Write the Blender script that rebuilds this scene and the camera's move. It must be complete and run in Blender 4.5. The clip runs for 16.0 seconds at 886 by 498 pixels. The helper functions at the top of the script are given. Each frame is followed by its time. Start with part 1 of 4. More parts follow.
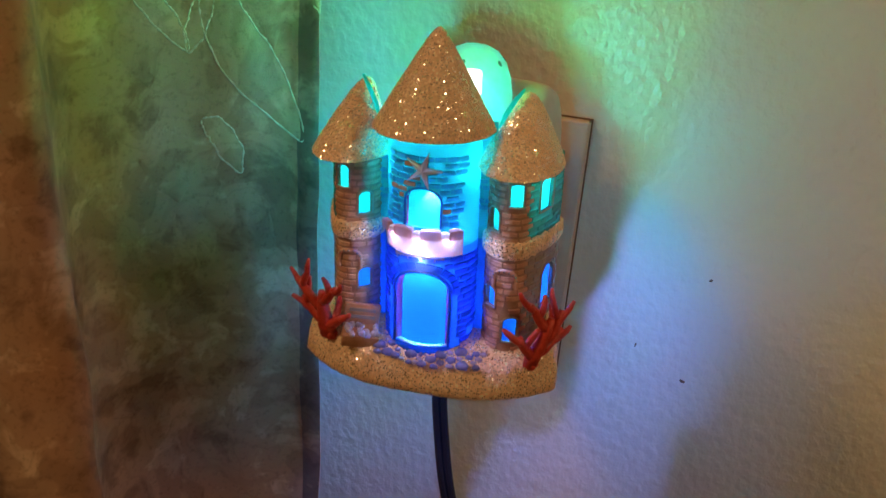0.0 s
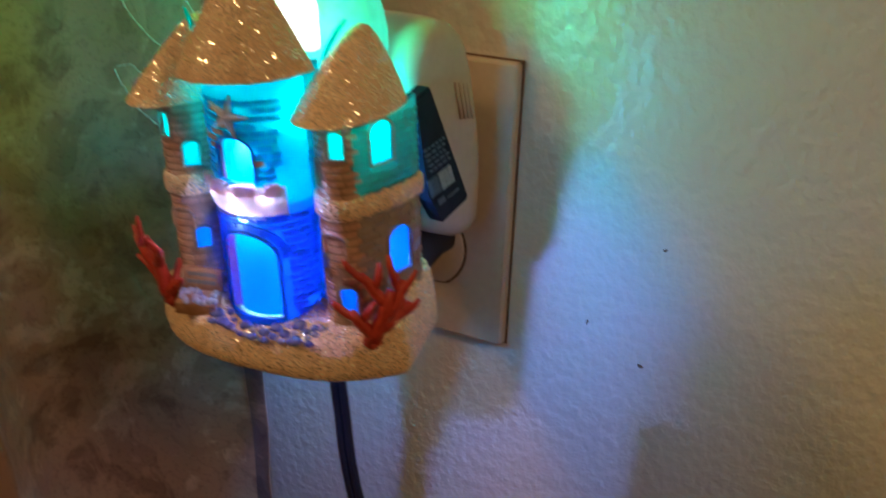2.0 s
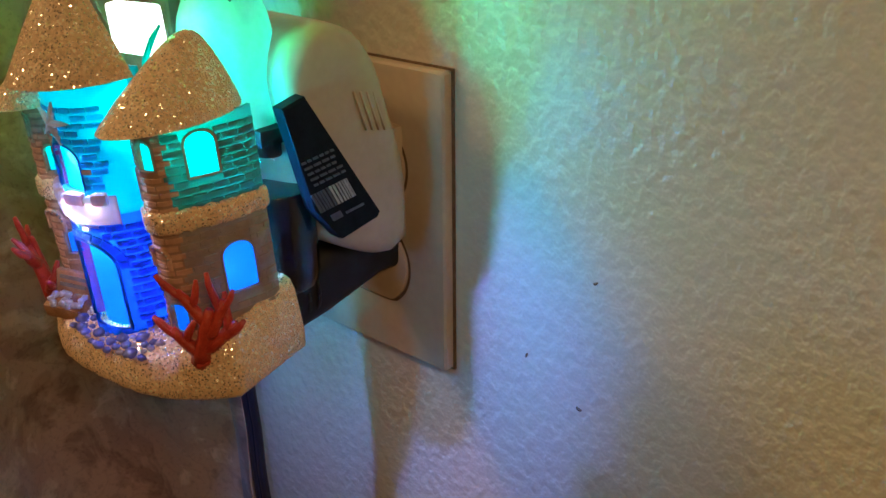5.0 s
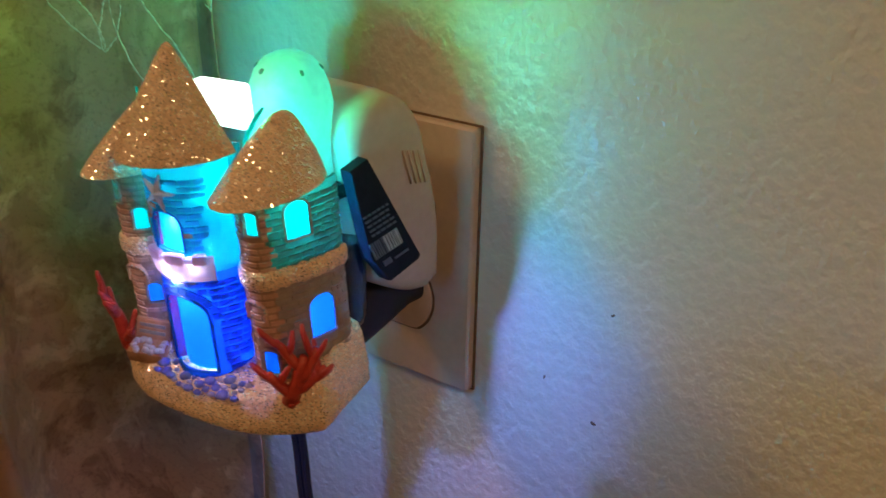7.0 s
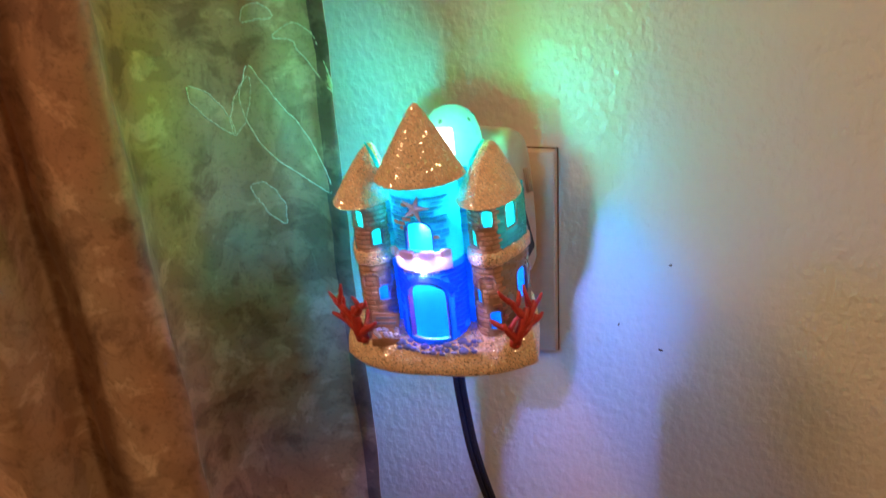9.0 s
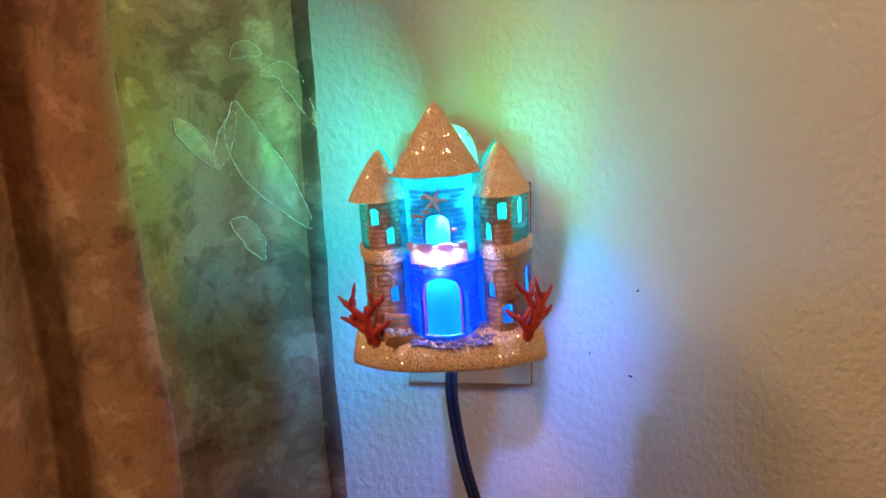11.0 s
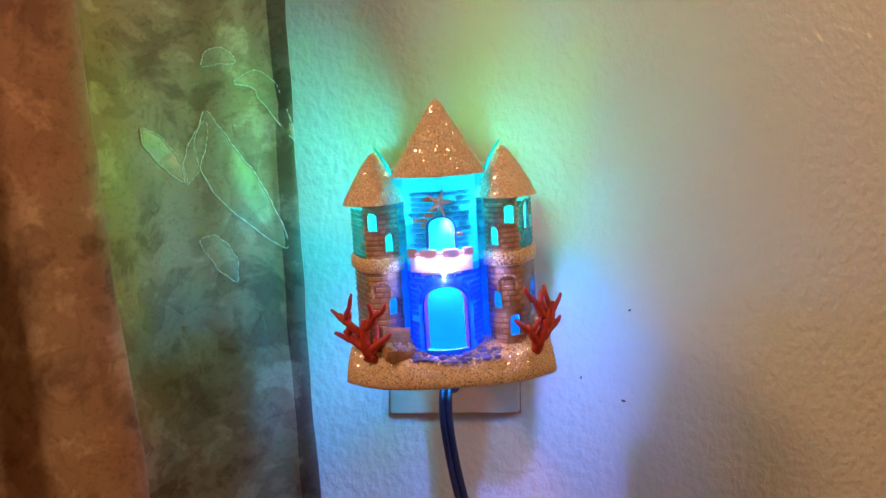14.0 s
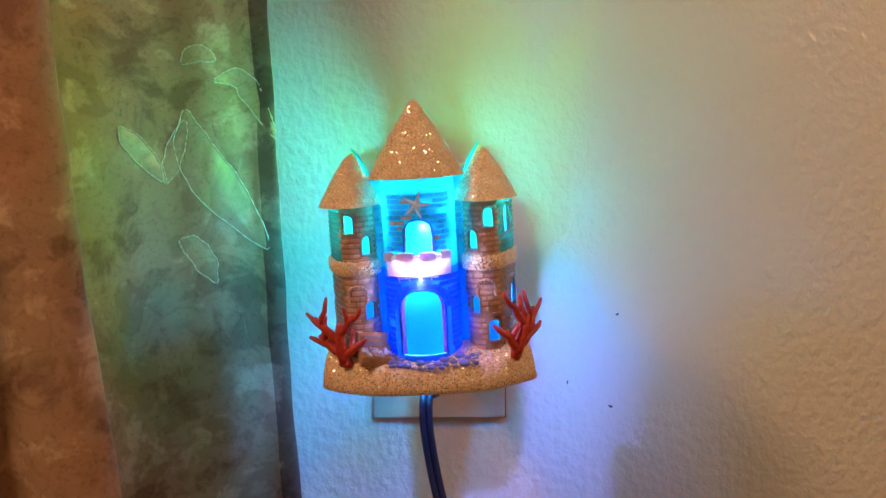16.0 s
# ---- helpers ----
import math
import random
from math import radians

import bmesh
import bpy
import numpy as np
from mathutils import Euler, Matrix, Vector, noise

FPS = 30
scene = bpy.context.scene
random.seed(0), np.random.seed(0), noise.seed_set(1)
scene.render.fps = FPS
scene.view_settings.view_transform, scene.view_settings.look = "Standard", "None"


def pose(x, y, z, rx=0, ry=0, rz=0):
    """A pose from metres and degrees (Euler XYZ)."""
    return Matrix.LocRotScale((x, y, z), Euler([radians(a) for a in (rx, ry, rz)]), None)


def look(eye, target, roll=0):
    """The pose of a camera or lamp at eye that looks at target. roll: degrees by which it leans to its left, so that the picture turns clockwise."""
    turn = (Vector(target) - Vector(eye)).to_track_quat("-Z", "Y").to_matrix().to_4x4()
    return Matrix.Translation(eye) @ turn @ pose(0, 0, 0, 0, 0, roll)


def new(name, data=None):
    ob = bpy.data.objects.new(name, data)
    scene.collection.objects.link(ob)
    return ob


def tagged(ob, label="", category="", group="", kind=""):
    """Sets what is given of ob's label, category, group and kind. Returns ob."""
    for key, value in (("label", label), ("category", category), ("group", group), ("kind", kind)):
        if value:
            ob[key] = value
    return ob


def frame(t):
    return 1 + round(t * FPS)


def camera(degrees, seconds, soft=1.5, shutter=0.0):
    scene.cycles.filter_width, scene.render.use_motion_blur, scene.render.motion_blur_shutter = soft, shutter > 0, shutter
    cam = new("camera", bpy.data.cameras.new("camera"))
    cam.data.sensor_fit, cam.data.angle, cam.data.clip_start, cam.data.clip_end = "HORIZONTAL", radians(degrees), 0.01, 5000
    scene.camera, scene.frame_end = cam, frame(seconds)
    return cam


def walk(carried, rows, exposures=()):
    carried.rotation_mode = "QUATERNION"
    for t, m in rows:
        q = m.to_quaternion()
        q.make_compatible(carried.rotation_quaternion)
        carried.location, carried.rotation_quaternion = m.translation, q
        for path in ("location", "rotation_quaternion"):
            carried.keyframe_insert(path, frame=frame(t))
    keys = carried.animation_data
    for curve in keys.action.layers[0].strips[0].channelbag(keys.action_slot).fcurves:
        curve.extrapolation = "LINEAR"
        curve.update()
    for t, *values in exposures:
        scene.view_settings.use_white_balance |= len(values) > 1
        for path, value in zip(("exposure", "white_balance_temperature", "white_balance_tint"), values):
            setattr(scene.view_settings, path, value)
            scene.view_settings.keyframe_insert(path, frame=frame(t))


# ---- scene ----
cam = camera(51.0, 16.0, 1.5, 0.4)
# strengths of the lights, in watts
ROOM, RIGHT_FILL, GREEN, WASH, CYAN, BLUE, VIOLET, BALC, DOME, SIDE, PIPEGLOW = 14.0, 1.05, 0.15, 0.22, 0.040, 0.24, 2.8, 0.0030, 0.0045, 0.034, 4.5
# seconds, stops, white balance
EXPOSURES = [(0.0, -0.2, 7000, 5), (0.5, -0.4, 6900, 4), (1.0, -0.6, 6850, 1), (1.5, -0.4, 6800, -2), (3.0, -0.2, 7150, -5), (4.5, -0.1, 7150, -5), (7.0, -0.2, 6850, 4), (8.5, 0.3, 6600, 11), (11.5, 0.45, 6500, 14), (16.0, 0.45, 6450, 15)]
PATH = [
    (0, (0.079, -0.381, 0.54), (-0.407, 1.422, -0.177), 5.2),
    (0.5, (0.071, -0.36, 0.546), (-0.392, 1.435, -0.206), 4.3),
    (1, (0.066, -0.345, 0.537), (-0.479, 1.413, -0.245), 2.4),
    (1.5, (0.11, -0.335, 0.554), (-0.57, 1.37, -0.241), 0.6),
    (2, (0.158, -0.308, 0.53), (-0.655, 1.329, -0.283), 1.9),
    (2.5, (0.192, -0.267, 0.517), (-0.742, 1.296, -0.31), 1.3),
    (3, (0.201, -0.248, 0.519), (-0.869, 1.23, -0.3), -0.6),
    (3.5, (0.22, -0.24, 0.517), (-0.927, 1.173, -0.313), -1.8),
    (4, (0.222, -0.237, 0.528), (-0.947, 1.169, -0.283), -0.8),
    (4.5, (0.232, -0.232, 0.527), (-0.977, 1.138, -0.286), -1.0),
    (7, (0.21, -0.282, 0.56), (-0.812, 1.22, -0.278), 1.1),
    (7.5, (0.197, -0.327, 0.567), (-0.728, 1.264, -0.216), -0.9),
    (8, (0.184, -0.382, 0.561), (-0.649, 1.271, -0.196), -1.4),
    (8.5, (0.161, -0.422, 0.562), (-0.57, 1.268, -0.219), -3.1),
    (9, (0.13, -0.461, 0.574), (-0.487, 1.315, -0.106), -2.9),
    (11.5, (0.042, -0.513, 0.479), (-0.199, 1.453, 0.201), -0.9),
    (12, (0.02, -0.505, 0.465), (-0.178, 1.47, 0.22), -0.5),
    (12.5, (0.014, -0.494, 0.466), (-0.131, 1.491, 0.27), -0.2),
    (13, (0.016, -0.497, 0.466), (-0.105, 1.491, 0.284), -0.4),
    (13.5, (0.018, -0.495, 0.471), (-0.089, 1.494, 0.295), -0.8),
    (14, (0.021, -0.493, 0.475), (-0.082, 1.497, 0.299), -1.3),
    (14.5, (0.024, -0.49, 0.475), (-0.078, 1.499, 0.296), -1.4),
    (15, (0.028, -0.488, 0.476), (-0.073, 1.502, 0.301), -1.5),
    (15.5, (0.03, -0.486, 0.476), (-0.08, 1.503, 0.295), -1.2),
    (16, (0.033, -0.484, 0.477), (-0.088, 1.504, 0.293), -1.0),
]
walk(cam, [(t, look(eye, target, roll)) for t, eye, target, roll in PATH], EXPOSURES)

# ---------------------------------------------------------------- world and large lights
world = bpy.data.worlds.new("world")
world.use_nodes = True
scene.world = world
world.node_tree.nodes["Background"].inputs[0].default_value = (0.9, 0.7, 0.5, 1)
world.node_tree.nodes["Background"].inputs[1].default_value = 0.02


def lamp(name, kind, place, energy, color, size=0.01, target=None, spread=None, blend=0.6):
    data = bpy.data.lights.new(name, kind)
    data.energy, data.color = energy, color
    ob = new(name, data)
    ob.matrix_world = look(place, target) if target else pose(*place)
    if kind == "AREA":
        data.size = size
    else:
        data.shadow_soft_size = size
    if kind == "SPOT":
        data.spot_size, data.spot_blend = radians(spread), blend
    return ob


# the lean, turn and place of the castle on its bracket
CASTLE = pose(0.0032, -0.1105, 0.3855, 2.6, -2.3, 2.2)
# the warmer, the cord and the curtain hang a little askew to the wall
ASKEW = pose(-0.0281, -0.0864, 0, 0, 0, -3.46) @ pose(0.0225, 0.0936, 0)


def inside(x, y, z):
    return tuple(CASTLE @ Vector((x, y, z)))


# warm room light: an unseen lamp at upper left, added fill from the right
lamp("room_lamp_light", "AREA", (-1.25, -1.05, 1.75), ROOM, (1.0, 0.61, 0.34), 0.30, (-0.05, 0.0, 0.4))
lamp("right_fill_light", "AREA", (0.60, -0.38, 0.84), RIGHT_FILL, (1.0, 0.63, 0.36), 0.12, (0.15, 0.0, 0.52))
# the light engine in the middle tower: coloured diodes that shine out through the open back, up, level and down
lamp("green_diode", "SPOT", inside(-0.005, 0.0235, 0.1035), GREEN * 1.5, (0.0, 1.0, 0.08), 0.004, (-0.105, -0.035, 0.480), 120, 1.0)
lamp("sea_green_diode", "SPOT", inside(0.005, 0.0235, 0.1035), GREEN * 1.05, (0.0, 1.0, 0.26), 0.004, (0.110, 0.0, 0.500), 160, 1.0)
for side, x, power, aim in (("left", -0.006, 1.8, (-0.055, 0.0, 0.440)), ("right", 0.006, 0.95, (0.060, 0.0, 0.455))):
    lamp(side + "_cyan_diode", "SPOT", inside(x, -0.0025, 0.0765), WASH * power, (0.0, 0.82, 0.95) if x < 0 else (0.0, 0.82, 0.85), 0.004, aim, 115, 1.0)
lamp("violet_diode", "SPOT", inside(0.002, -0.0055, 0.0690), VIOLET, (0.16, 0.22, 1.0), 0.003, (0.024, 0.0, 0.285), 102, 0.8)
# small diodes that fill the shell itself
lamp("cyan_diode", "POINT", inside(0.0, 0.0100, 0.083), CYAN, (0.0, 0.85, 1.0), 0.003)
lamp("blue_diode", "POINT", inside(0.0, 0.0130, 0.028), BLUE, (0.0, 0.30, 1.0), 0.004)
lamp("door_diode", "POINT", inside(0.0, 0.0010, 0.0405), CYAN * 0.35, (0.0, 0.85, 1.0), 0.0025)
# added fill in front of the wall that brightens the pebbles below
lamp("under_balcony_fill", "POINT", inside(0.0, -0.0112, 0.0450), BALC * 6, (0.55, 0.62, 1.0), 0.0012)
for x, y in ((-0.0078, -0.0056), (0.0, -0.0078), (0.0078, -0.0056)):
    lamp("balcony_diode", "POINT", inside(x, y, 0.0530), BALC * 2, (0.85, 0.66, 1.0), 0.0025)
# added to light the white block under the balcony from behind
lamp("underglow_diode", "POINT", inside(0.0, -0.0072, 0.0460), BALC * 15, (0.75, 0.85, 1.0), 0.0006)
lamp("dome_diode", "POINT", ASKEW @ Vector((0.003, -0.069, 0.470)), DOME * 1.5, (0.05, 1.0, 0.75), 0.004)
for x in (-0.028, 0.028):
    lamp("tower_cyan_diode", "POINT", inside(x, 0.012, 0.069), SIDE, (0.0, 0.85, 1.0), 0.003)
    lamp("tower_blue_diode", "POINT", inside(x, 0.013, 0.033), SIDE * 0.8, (0.0, 0.30, 1.0), 0.003)


# ---------------------------------------------------------------- materials
def material(name):
    m = bpy.data.materials.new(name)
    m.use_nodes = True
    nt = m.node_tree
    return m, nt, nt.nodes["Principled BSDF"], nt.nodes["Material Output"]


def node(nt, kind, **values):
    n = nt.nodes.new(kind)
    for key, value in values.items():
        n.inputs[key.replace("_", " ")].default_value = value
    return n


def coords(nt):
    return nt.nodes.new("ShaderNodeTexCoord").outputs["Object"]


def noise_tex(nt, scale, detail=4.0, rough=0.55, vector=None):
    n = node(nt, "ShaderNodeTexNoise", Scale=scale, Detail=detail, Roughness=rough)
    nt.links.new(vector or coords(nt), n.inputs["Vector"])
    return n


def ramp(nt, factor, stops):
    r = nt.nodes.new("ShaderNodeValToRGB")
    while len(r.color_ramp.elements) < len(stops):
        r.color_ramp.elements.new(0.5)
    for e, (at, color) in zip(r.color_ramp.elements, stops):
        e.position, e.color = at, (*color, 1)
    nt.links.new(factor, r.inputs[0])
    return r.outputs[0]


def bump(nt, height, strength, distance, shader, normal=None):
    b = node(nt, "ShaderNodeBump", Strength=strength, Distance=distance)
    nt.links.new(height, b.inputs["Height"])
    if normal:
        nt.links.new(normal, b.inputs["Normal"])
    nt.links.new(b.outputs[0], shader.inputs["Normal"])
    return b.outputs[0]


def plain(name, dark, light, roughness, scale=300, relief=0.0, metal=0.0, fine=8.0, coat=0.0):
    m, nt, p, out = material(name)
    big, small = noise_tex(nt, scale), noise_tex(nt, scale * fine)
    mix = node(nt, "ShaderNodeMath")
    mix.operation = "MULTIPLY_ADD"
    nt.links.new(small.outputs["Fac"], mix.inputs[0])
    mix.inputs[1].default_value = 0.4
    nt.links.new(big.outputs["Fac"], mix.inputs[2])
    nt.links.new(ramp(nt, mix.outputs[0], [(0.45, dark), (0.95, light)]), p.inputs["Base Color"])
    p.inputs["Roughness"].default_value, p.inputs["Metallic"].default_value = roughness, metal
    p.inputs["Coat Weight"].default_value = coat
    if relief:
        bump(nt, mix.outputs[0], 0.6, relief, p)
    return m


def shell(name, dark, light, through_color, share, roughness=0.3, scale=220):
    """Moulded plastic: painted or bare outside, letting some light through."""
    m, nt, p, out = material(name)
    big = noise_tex(nt, scale)
    nt.links.new(ramp(nt, big.outputs["Fac"], [(0.35, dark), (0.7, light)]), p.inputs["Base Color"])
    p.inputs["Roughness"].default_value = roughness
    fine = noise_tex(nt, scale * 6)
    normal = bump(nt, fine.outputs["Fac"], 0.5, 0.0003, p)
    tr = nt.nodes.new("ShaderNodeBsdfTranslucent")
    tr.inputs[0].default_value = (*through_color, 1)
    mix = nt.nodes.new("ShaderNodeMixShader")
    mix.inputs[0].default_value = share
    nt.links.new(p.outputs[0], mix.inputs[1])
    nt.links.new(tr.outputs[0], mix.inputs[2])
    nt.links.new(mix.outputs[0], out.inputs[0])
    return m


def glitter(name, dark, light, through_color, share):
    """Sandy paint full of small mirror flakes."""
    m, nt, p, out = material(name)
    big = noise_tex(nt, 160)
    grain = noise_tex(nt, 1500, 2.0)
    add = node(nt, "ShaderNodeMath")
    add.operation = "MULTIPLY_ADD"
    add.inputs[1].default_value = 0.5
    nt.links.new(grain.outputs["Fac"], add.inputs[0])
    nt.links.new(big.outputs["Fac"], add.inputs[2])
    body = ramp(nt, add.outputs[0], [(0.5, dark), (1.0, light)])
    p.inputs["Roughness"].default_value = 0.5
    bump(nt, grain.outputs["Fac"], 0.8, 0.0006, p)
    cells = node(nt, "ShaderNodeTexVoronoi", Scale=1500.0)
    nt.links.new(coords(nt), cells.inputs["Vector"])
    # each flake faces its own way
    sub = nt.nodes.new("ShaderNodeVectorMath")
    sub.operation = "SUBTRACT"
    nt.links.new(cells.outputs["Color"], sub.inputs[0])
    sub.inputs[1].default_value = (0.5, 0.5, 0.5)
    scale = nt.nodes.new("ShaderNodeVectorMath")
    scale.operation = "SCALE"
    scale.inputs["Scale"].default_value = 0.75
    nt.links.new(sub.outputs[0], scale.inputs[0])
    geo = nt.nodes.new("ShaderNodeNewGeometry")
    plus = nt.nodes.new("ShaderNodeVectorMath")
    plus.operation = "ADD"
    nt.links.new(geo.outputs["Normal"], plus.inputs[0])
    nt.links.new(scale.outputs[0], plus.inputs[1])
    unit = nt.nodes.new("ShaderNodeVectorMath")
    unit.operation = "NORMALIZE"
    nt.links.new(plus.outputs[0], unit.inputs[0])
    flake = nt.nodes.new("ShaderNodeBsdfGlossy")
    flake.inputs["Color"].default_value = (1.0, 0.92, 0.78, 1)
    flake.inputs["Roughness"].default_value = 0.17
    nt.links.new(unit.outputs[0], flake.inputs["Normal"])
    # only some cells hold a flake, and only at their middle
    split = nt.nodes.new("ShaderNodeSeparateColor")
    nt.links.new(cells.outputs["Color"], split.inputs[0])
    # grains of several tones; the brightest put sparkle into the base colour
    tone = nt.nodes.new("ShaderNodeMix")
    tone.data_type, tone.blend_type = "RGBA", "MULTIPLY"
    tone.inputs[0].default_value = 1.0
    nt.links.new(body, tone.inputs[6])
    nt.links.new(ramp(nt, split.outputs[1], [(0.0, (0.88, 0.86, 0.82)), (0.5, (1.08, 1.05, 1.02)), (0.85, (1.12, 1.12, 1.12)), (1.0, (1.5, 1.6, 1.8))]), tone.inputs[7])
    nt.links.new(tone.outputs[2], p.inputs["Base Color"])
    pick = node(nt, "ShaderNodeMath")
    pick.operation = "GREATER_THAN"
    pick.inputs[1].default_value = 0.40
    nt.links.new(split.outputs[0], pick.inputs[0])
    near = node(nt, "ShaderNodeMath")
    near.operation = "LESS_THAN"
    near.inputs[1].default_value = 0.42
    nt.links.new(cells.outputs["Distance"], near.inputs[0])
    both = node(nt, "ShaderNodeMath")
    both.operation = "MULTIPLY"
    half = node(nt, "ShaderNodeMath")
    half.operation = "MULTIPLY"
    half.inputs[1].default_value = 0.85
    nt.links.new(pick.outputs[0], both.inputs[0])
    nt.links.new(near.outputs[0], both.inputs[1])
    tr = nt.nodes.new("ShaderNodeBsdfTranslucent")
    tr.inputs[0].default_value = (*through_color, 1)
    a = nt.nodes.new("ShaderNodeMixShader")
    a.inputs[0].default_value = share
    nt.links.new(p.outputs[0], a.inputs[1])
    nt.links.new(tr.outputs[0], a.inputs[2])
    b = nt.nodes.new("ShaderNodeMixShader")
    nt.links.new(both.outputs[0], half.inputs[0])
    nt.links.new(half.outputs[0], b.inputs[0])
    nt.links.new(a.outputs[0], b.inputs[1])
    nt.links.new(flake.outputs[0], b.inputs[2])
    nt.links.new(b.outputs[0], out.inputs[0])
    return m


def wall_paint():
    m, nt, p, out = material("cream_wall_paint")
    big, mid = noise_tex(nt, 3.0), noise_tex(nt, 60.0)
    nt.links.new(ramp(nt, big.outputs["Fac"], [(0.3, (0.70, 0.64, 0.56)), (0.7, (0.78, 0.73, 0.65))]), p.inputs["Base Color"])
    p.inputs["Roughness"].default_value = 0.27
    stretch = nt.nodes.new("ShaderNodeMapping")
    stretch.inputs["Scale"].default_value = (1.0, 1.0, 0.8)
    nt.links.new(coords(nt), stretch.inputs["Vector"])
    peel = noise_tex(nt, 240.0, 2.0, 0.45, stretch.outputs[0])
    first = bump(nt, mid.outputs["Fac"], 0.35, 0.003, p)
    bump(nt, peel.outputs["Fac"], 0.75, 0.0018, p, first)
    return m


def curtain_cloth(name, dark, mid, light, roughness, sheen_metal):
    m, nt, p, out = material(name)
    warp = noise_tex(nt, 14.0, 3.0)
    shift = nt.nodes.new("ShaderNodeVectorMath")
    shift.operation = "MULTIPLY_ADD"
    nt.links.new(warp.outputs["Color"], shift.inputs[0])
    shift.inputs[1].default_value = (0.05, 0.05, 0.05)
    nt.links.new(coords(nt), shift.inputs[2])
    blotch = noise_tex(nt, 38.0, 4.0, 0.60, shift.outputs[0])
    scroll = noise_tex(nt, 34.0, 1.6, 0.5, shift.outputs[0])
    base = ramp(nt, blotch.outputs["Fac"], [(0.36, dark), (0.45, mid), (0.56, mid), (0.63, light)])
    rust = noise_tex(nt, 9.0, 3.0)
    tint = ramp(nt, rust.outputs["Fac"], [(0.40, (1.15, 0.92, 0.80)), (0.60, (1.1, 1.1, 1.05))])
    zero = nt.nodes.new("ShaderNodeMix")
    zero.data_type, zero.blend_type = "RGBA", "MULTIPLY"
    zero.inputs[0].default_value = 1.0
    nt.links.new(base, zero.inputs[6])
    nt.links.new(tint, zero.inputs[7])
    base = zero.outputs[2]
    line = ramp(nt, scroll.outputs["Fac"], [(0.37, (0.80, 0.77, 0.74)), (0.395, (1, 1, 1)), (0.50, (1, 1, 1)), (0.506, (0.91, 0.89, 0.87)), (0.516, (0.91, 0.89, 0.87)), (0.53, (1, 1, 1)), (0.59, (1, 1, 1)), (0.61, (0.82, 0.79, 0.76))])
    speck = noise_tex(nt, 420.0, 3.0, 0.7)
    freckle = ramp(nt, speck.outputs["Fac"], [(0.33, (0.55, 0.50, 0.45)), (0.47, (1, 1, 1))])
    one = nt.nodes.new("ShaderNodeMix")
    one.data_type, one.blend_type = "RGBA", "MULTIPLY"
    one.inputs[0].default_value = 1.0
    nt.links.new(base, one.inputs[6])
    nt.links.new(line, one.inputs[7])
    two = nt.nodes.new("ShaderNodeMix")
    two.data_type, two.blend_type = "RGBA", "MULTIPLY"
    two.inputs[0].default_value = 0.5
    nt.links.new(one.outputs[2], two.inputs[6])
    nt.links.new(freckle, two.inputs[7])
    nt.links.new(two.outputs[2], p.inputs["Base Color"])
    nt.links.new(ramp(nt, blotch.outputs["Fac"], [(0.4, (roughness + 0.15,) * 3), (0.6, (roughness,) * 3)]), p.inputs["Roughness"])
    p.inputs["Metallic"].default_value = sheen_metal
    p.inputs["Sheen Weight"].default_value = 0.25
    weave = noise_tex(nt, 1600.0, 2.0)
    first = bump(nt, scroll.outputs["Fac"], 0.6, 0.005, p)
    bump(nt, weave.outputs["Fac"], 0.4, 0.0003, p, first)
    return m


def glow(name, stops, height, strength):
    """A light pipe: colour by height along the pipe."""
    m, nt, p, out = material(name)
    split = nt.nodes.new("ShaderNodeSeparateXYZ")
    nt.links.new(coords(nt), split.inputs[0])
    scale = node(nt, "ShaderNodeMath")
    scale.operation = "DIVIDE"
    scale.inputs[1].default_value = height
    nt.links.new(split.outputs[2], scale.inputs[0])
    e = node(nt, "ShaderNodeEmission", Strength=strength)
    nt.links.new(ramp(nt, scale.outputs[0], stops), e.inputs[0])
    nt.links.new(e.outputs[0], out.inputs[0])
    return m


def glass(name, color, roughness):
    m, nt, p, out = material(name)
    p.inputs["Base Color"].default_value = (*color, 1)
    p.inputs["Transmission Weight"].default_value = 1.0
    p.inputs["Roughness"].default_value, p.inputs["IOR"].default_value = roughness, 1.45
    return m


WALL = wall_paint()
CEILING = plain("white_ceiling_paint", (0.72, 0.70, 0.66), (0.8, 0.78, 0.74), 0.8, 20, 0.001)
FLOOR = plain("brown_carpet", (0.16, 0.11, 0.08), (0.26, 0.19, 0.14), 0.95, 60, 0.004)
CLOTH = curtain_cloth("brocade", (0.26, 0.155, 0.088), (0.43, 0.285, 0.172), (0.60, 0.45, 0.30), 0.46, 0.0)
DARKLEAF = curtain_cloth("dark_brocade_leaf", (0.27, 0.175, 0.105), (0.40, 0.27, 0.165), (0.52, 0.38, 0.25), 0.5, 0.0)
SATIN = curtain_cloth("satin_leaf", (0.40, 0.31, 0.19), (0.50, 0.40, 0.26), (0.60, 0.49, 0.33), 0.28, 0.15)
THREAD = plain("satin_thread", (0.55, 0.50, 0.36), (0.85, 0.82, 0.66), 0.22, 400, 0.0004)
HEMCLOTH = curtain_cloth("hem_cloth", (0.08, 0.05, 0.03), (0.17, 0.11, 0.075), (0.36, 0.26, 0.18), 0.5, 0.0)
PLATE = plain("ivory_plastic", (0.54, 0.43, 0.34), (0.64, 0.53, 0.43), 0.35, 40)
GRIME = plain("brown_grime", (0.10, 0.06, 0.035), (0.2, 0.13, 0.08), 0.8, 300)
WHITE = plain("aged_white_plastic", (0.50, 0.41, 0.31), (0.60, 0.51, 0.40), 0.38, 40)
BLACK = plain("black_rubber", (0.005, 0.005, 0.006), (0.011, 0.011, 0.014), 0.55, 300)
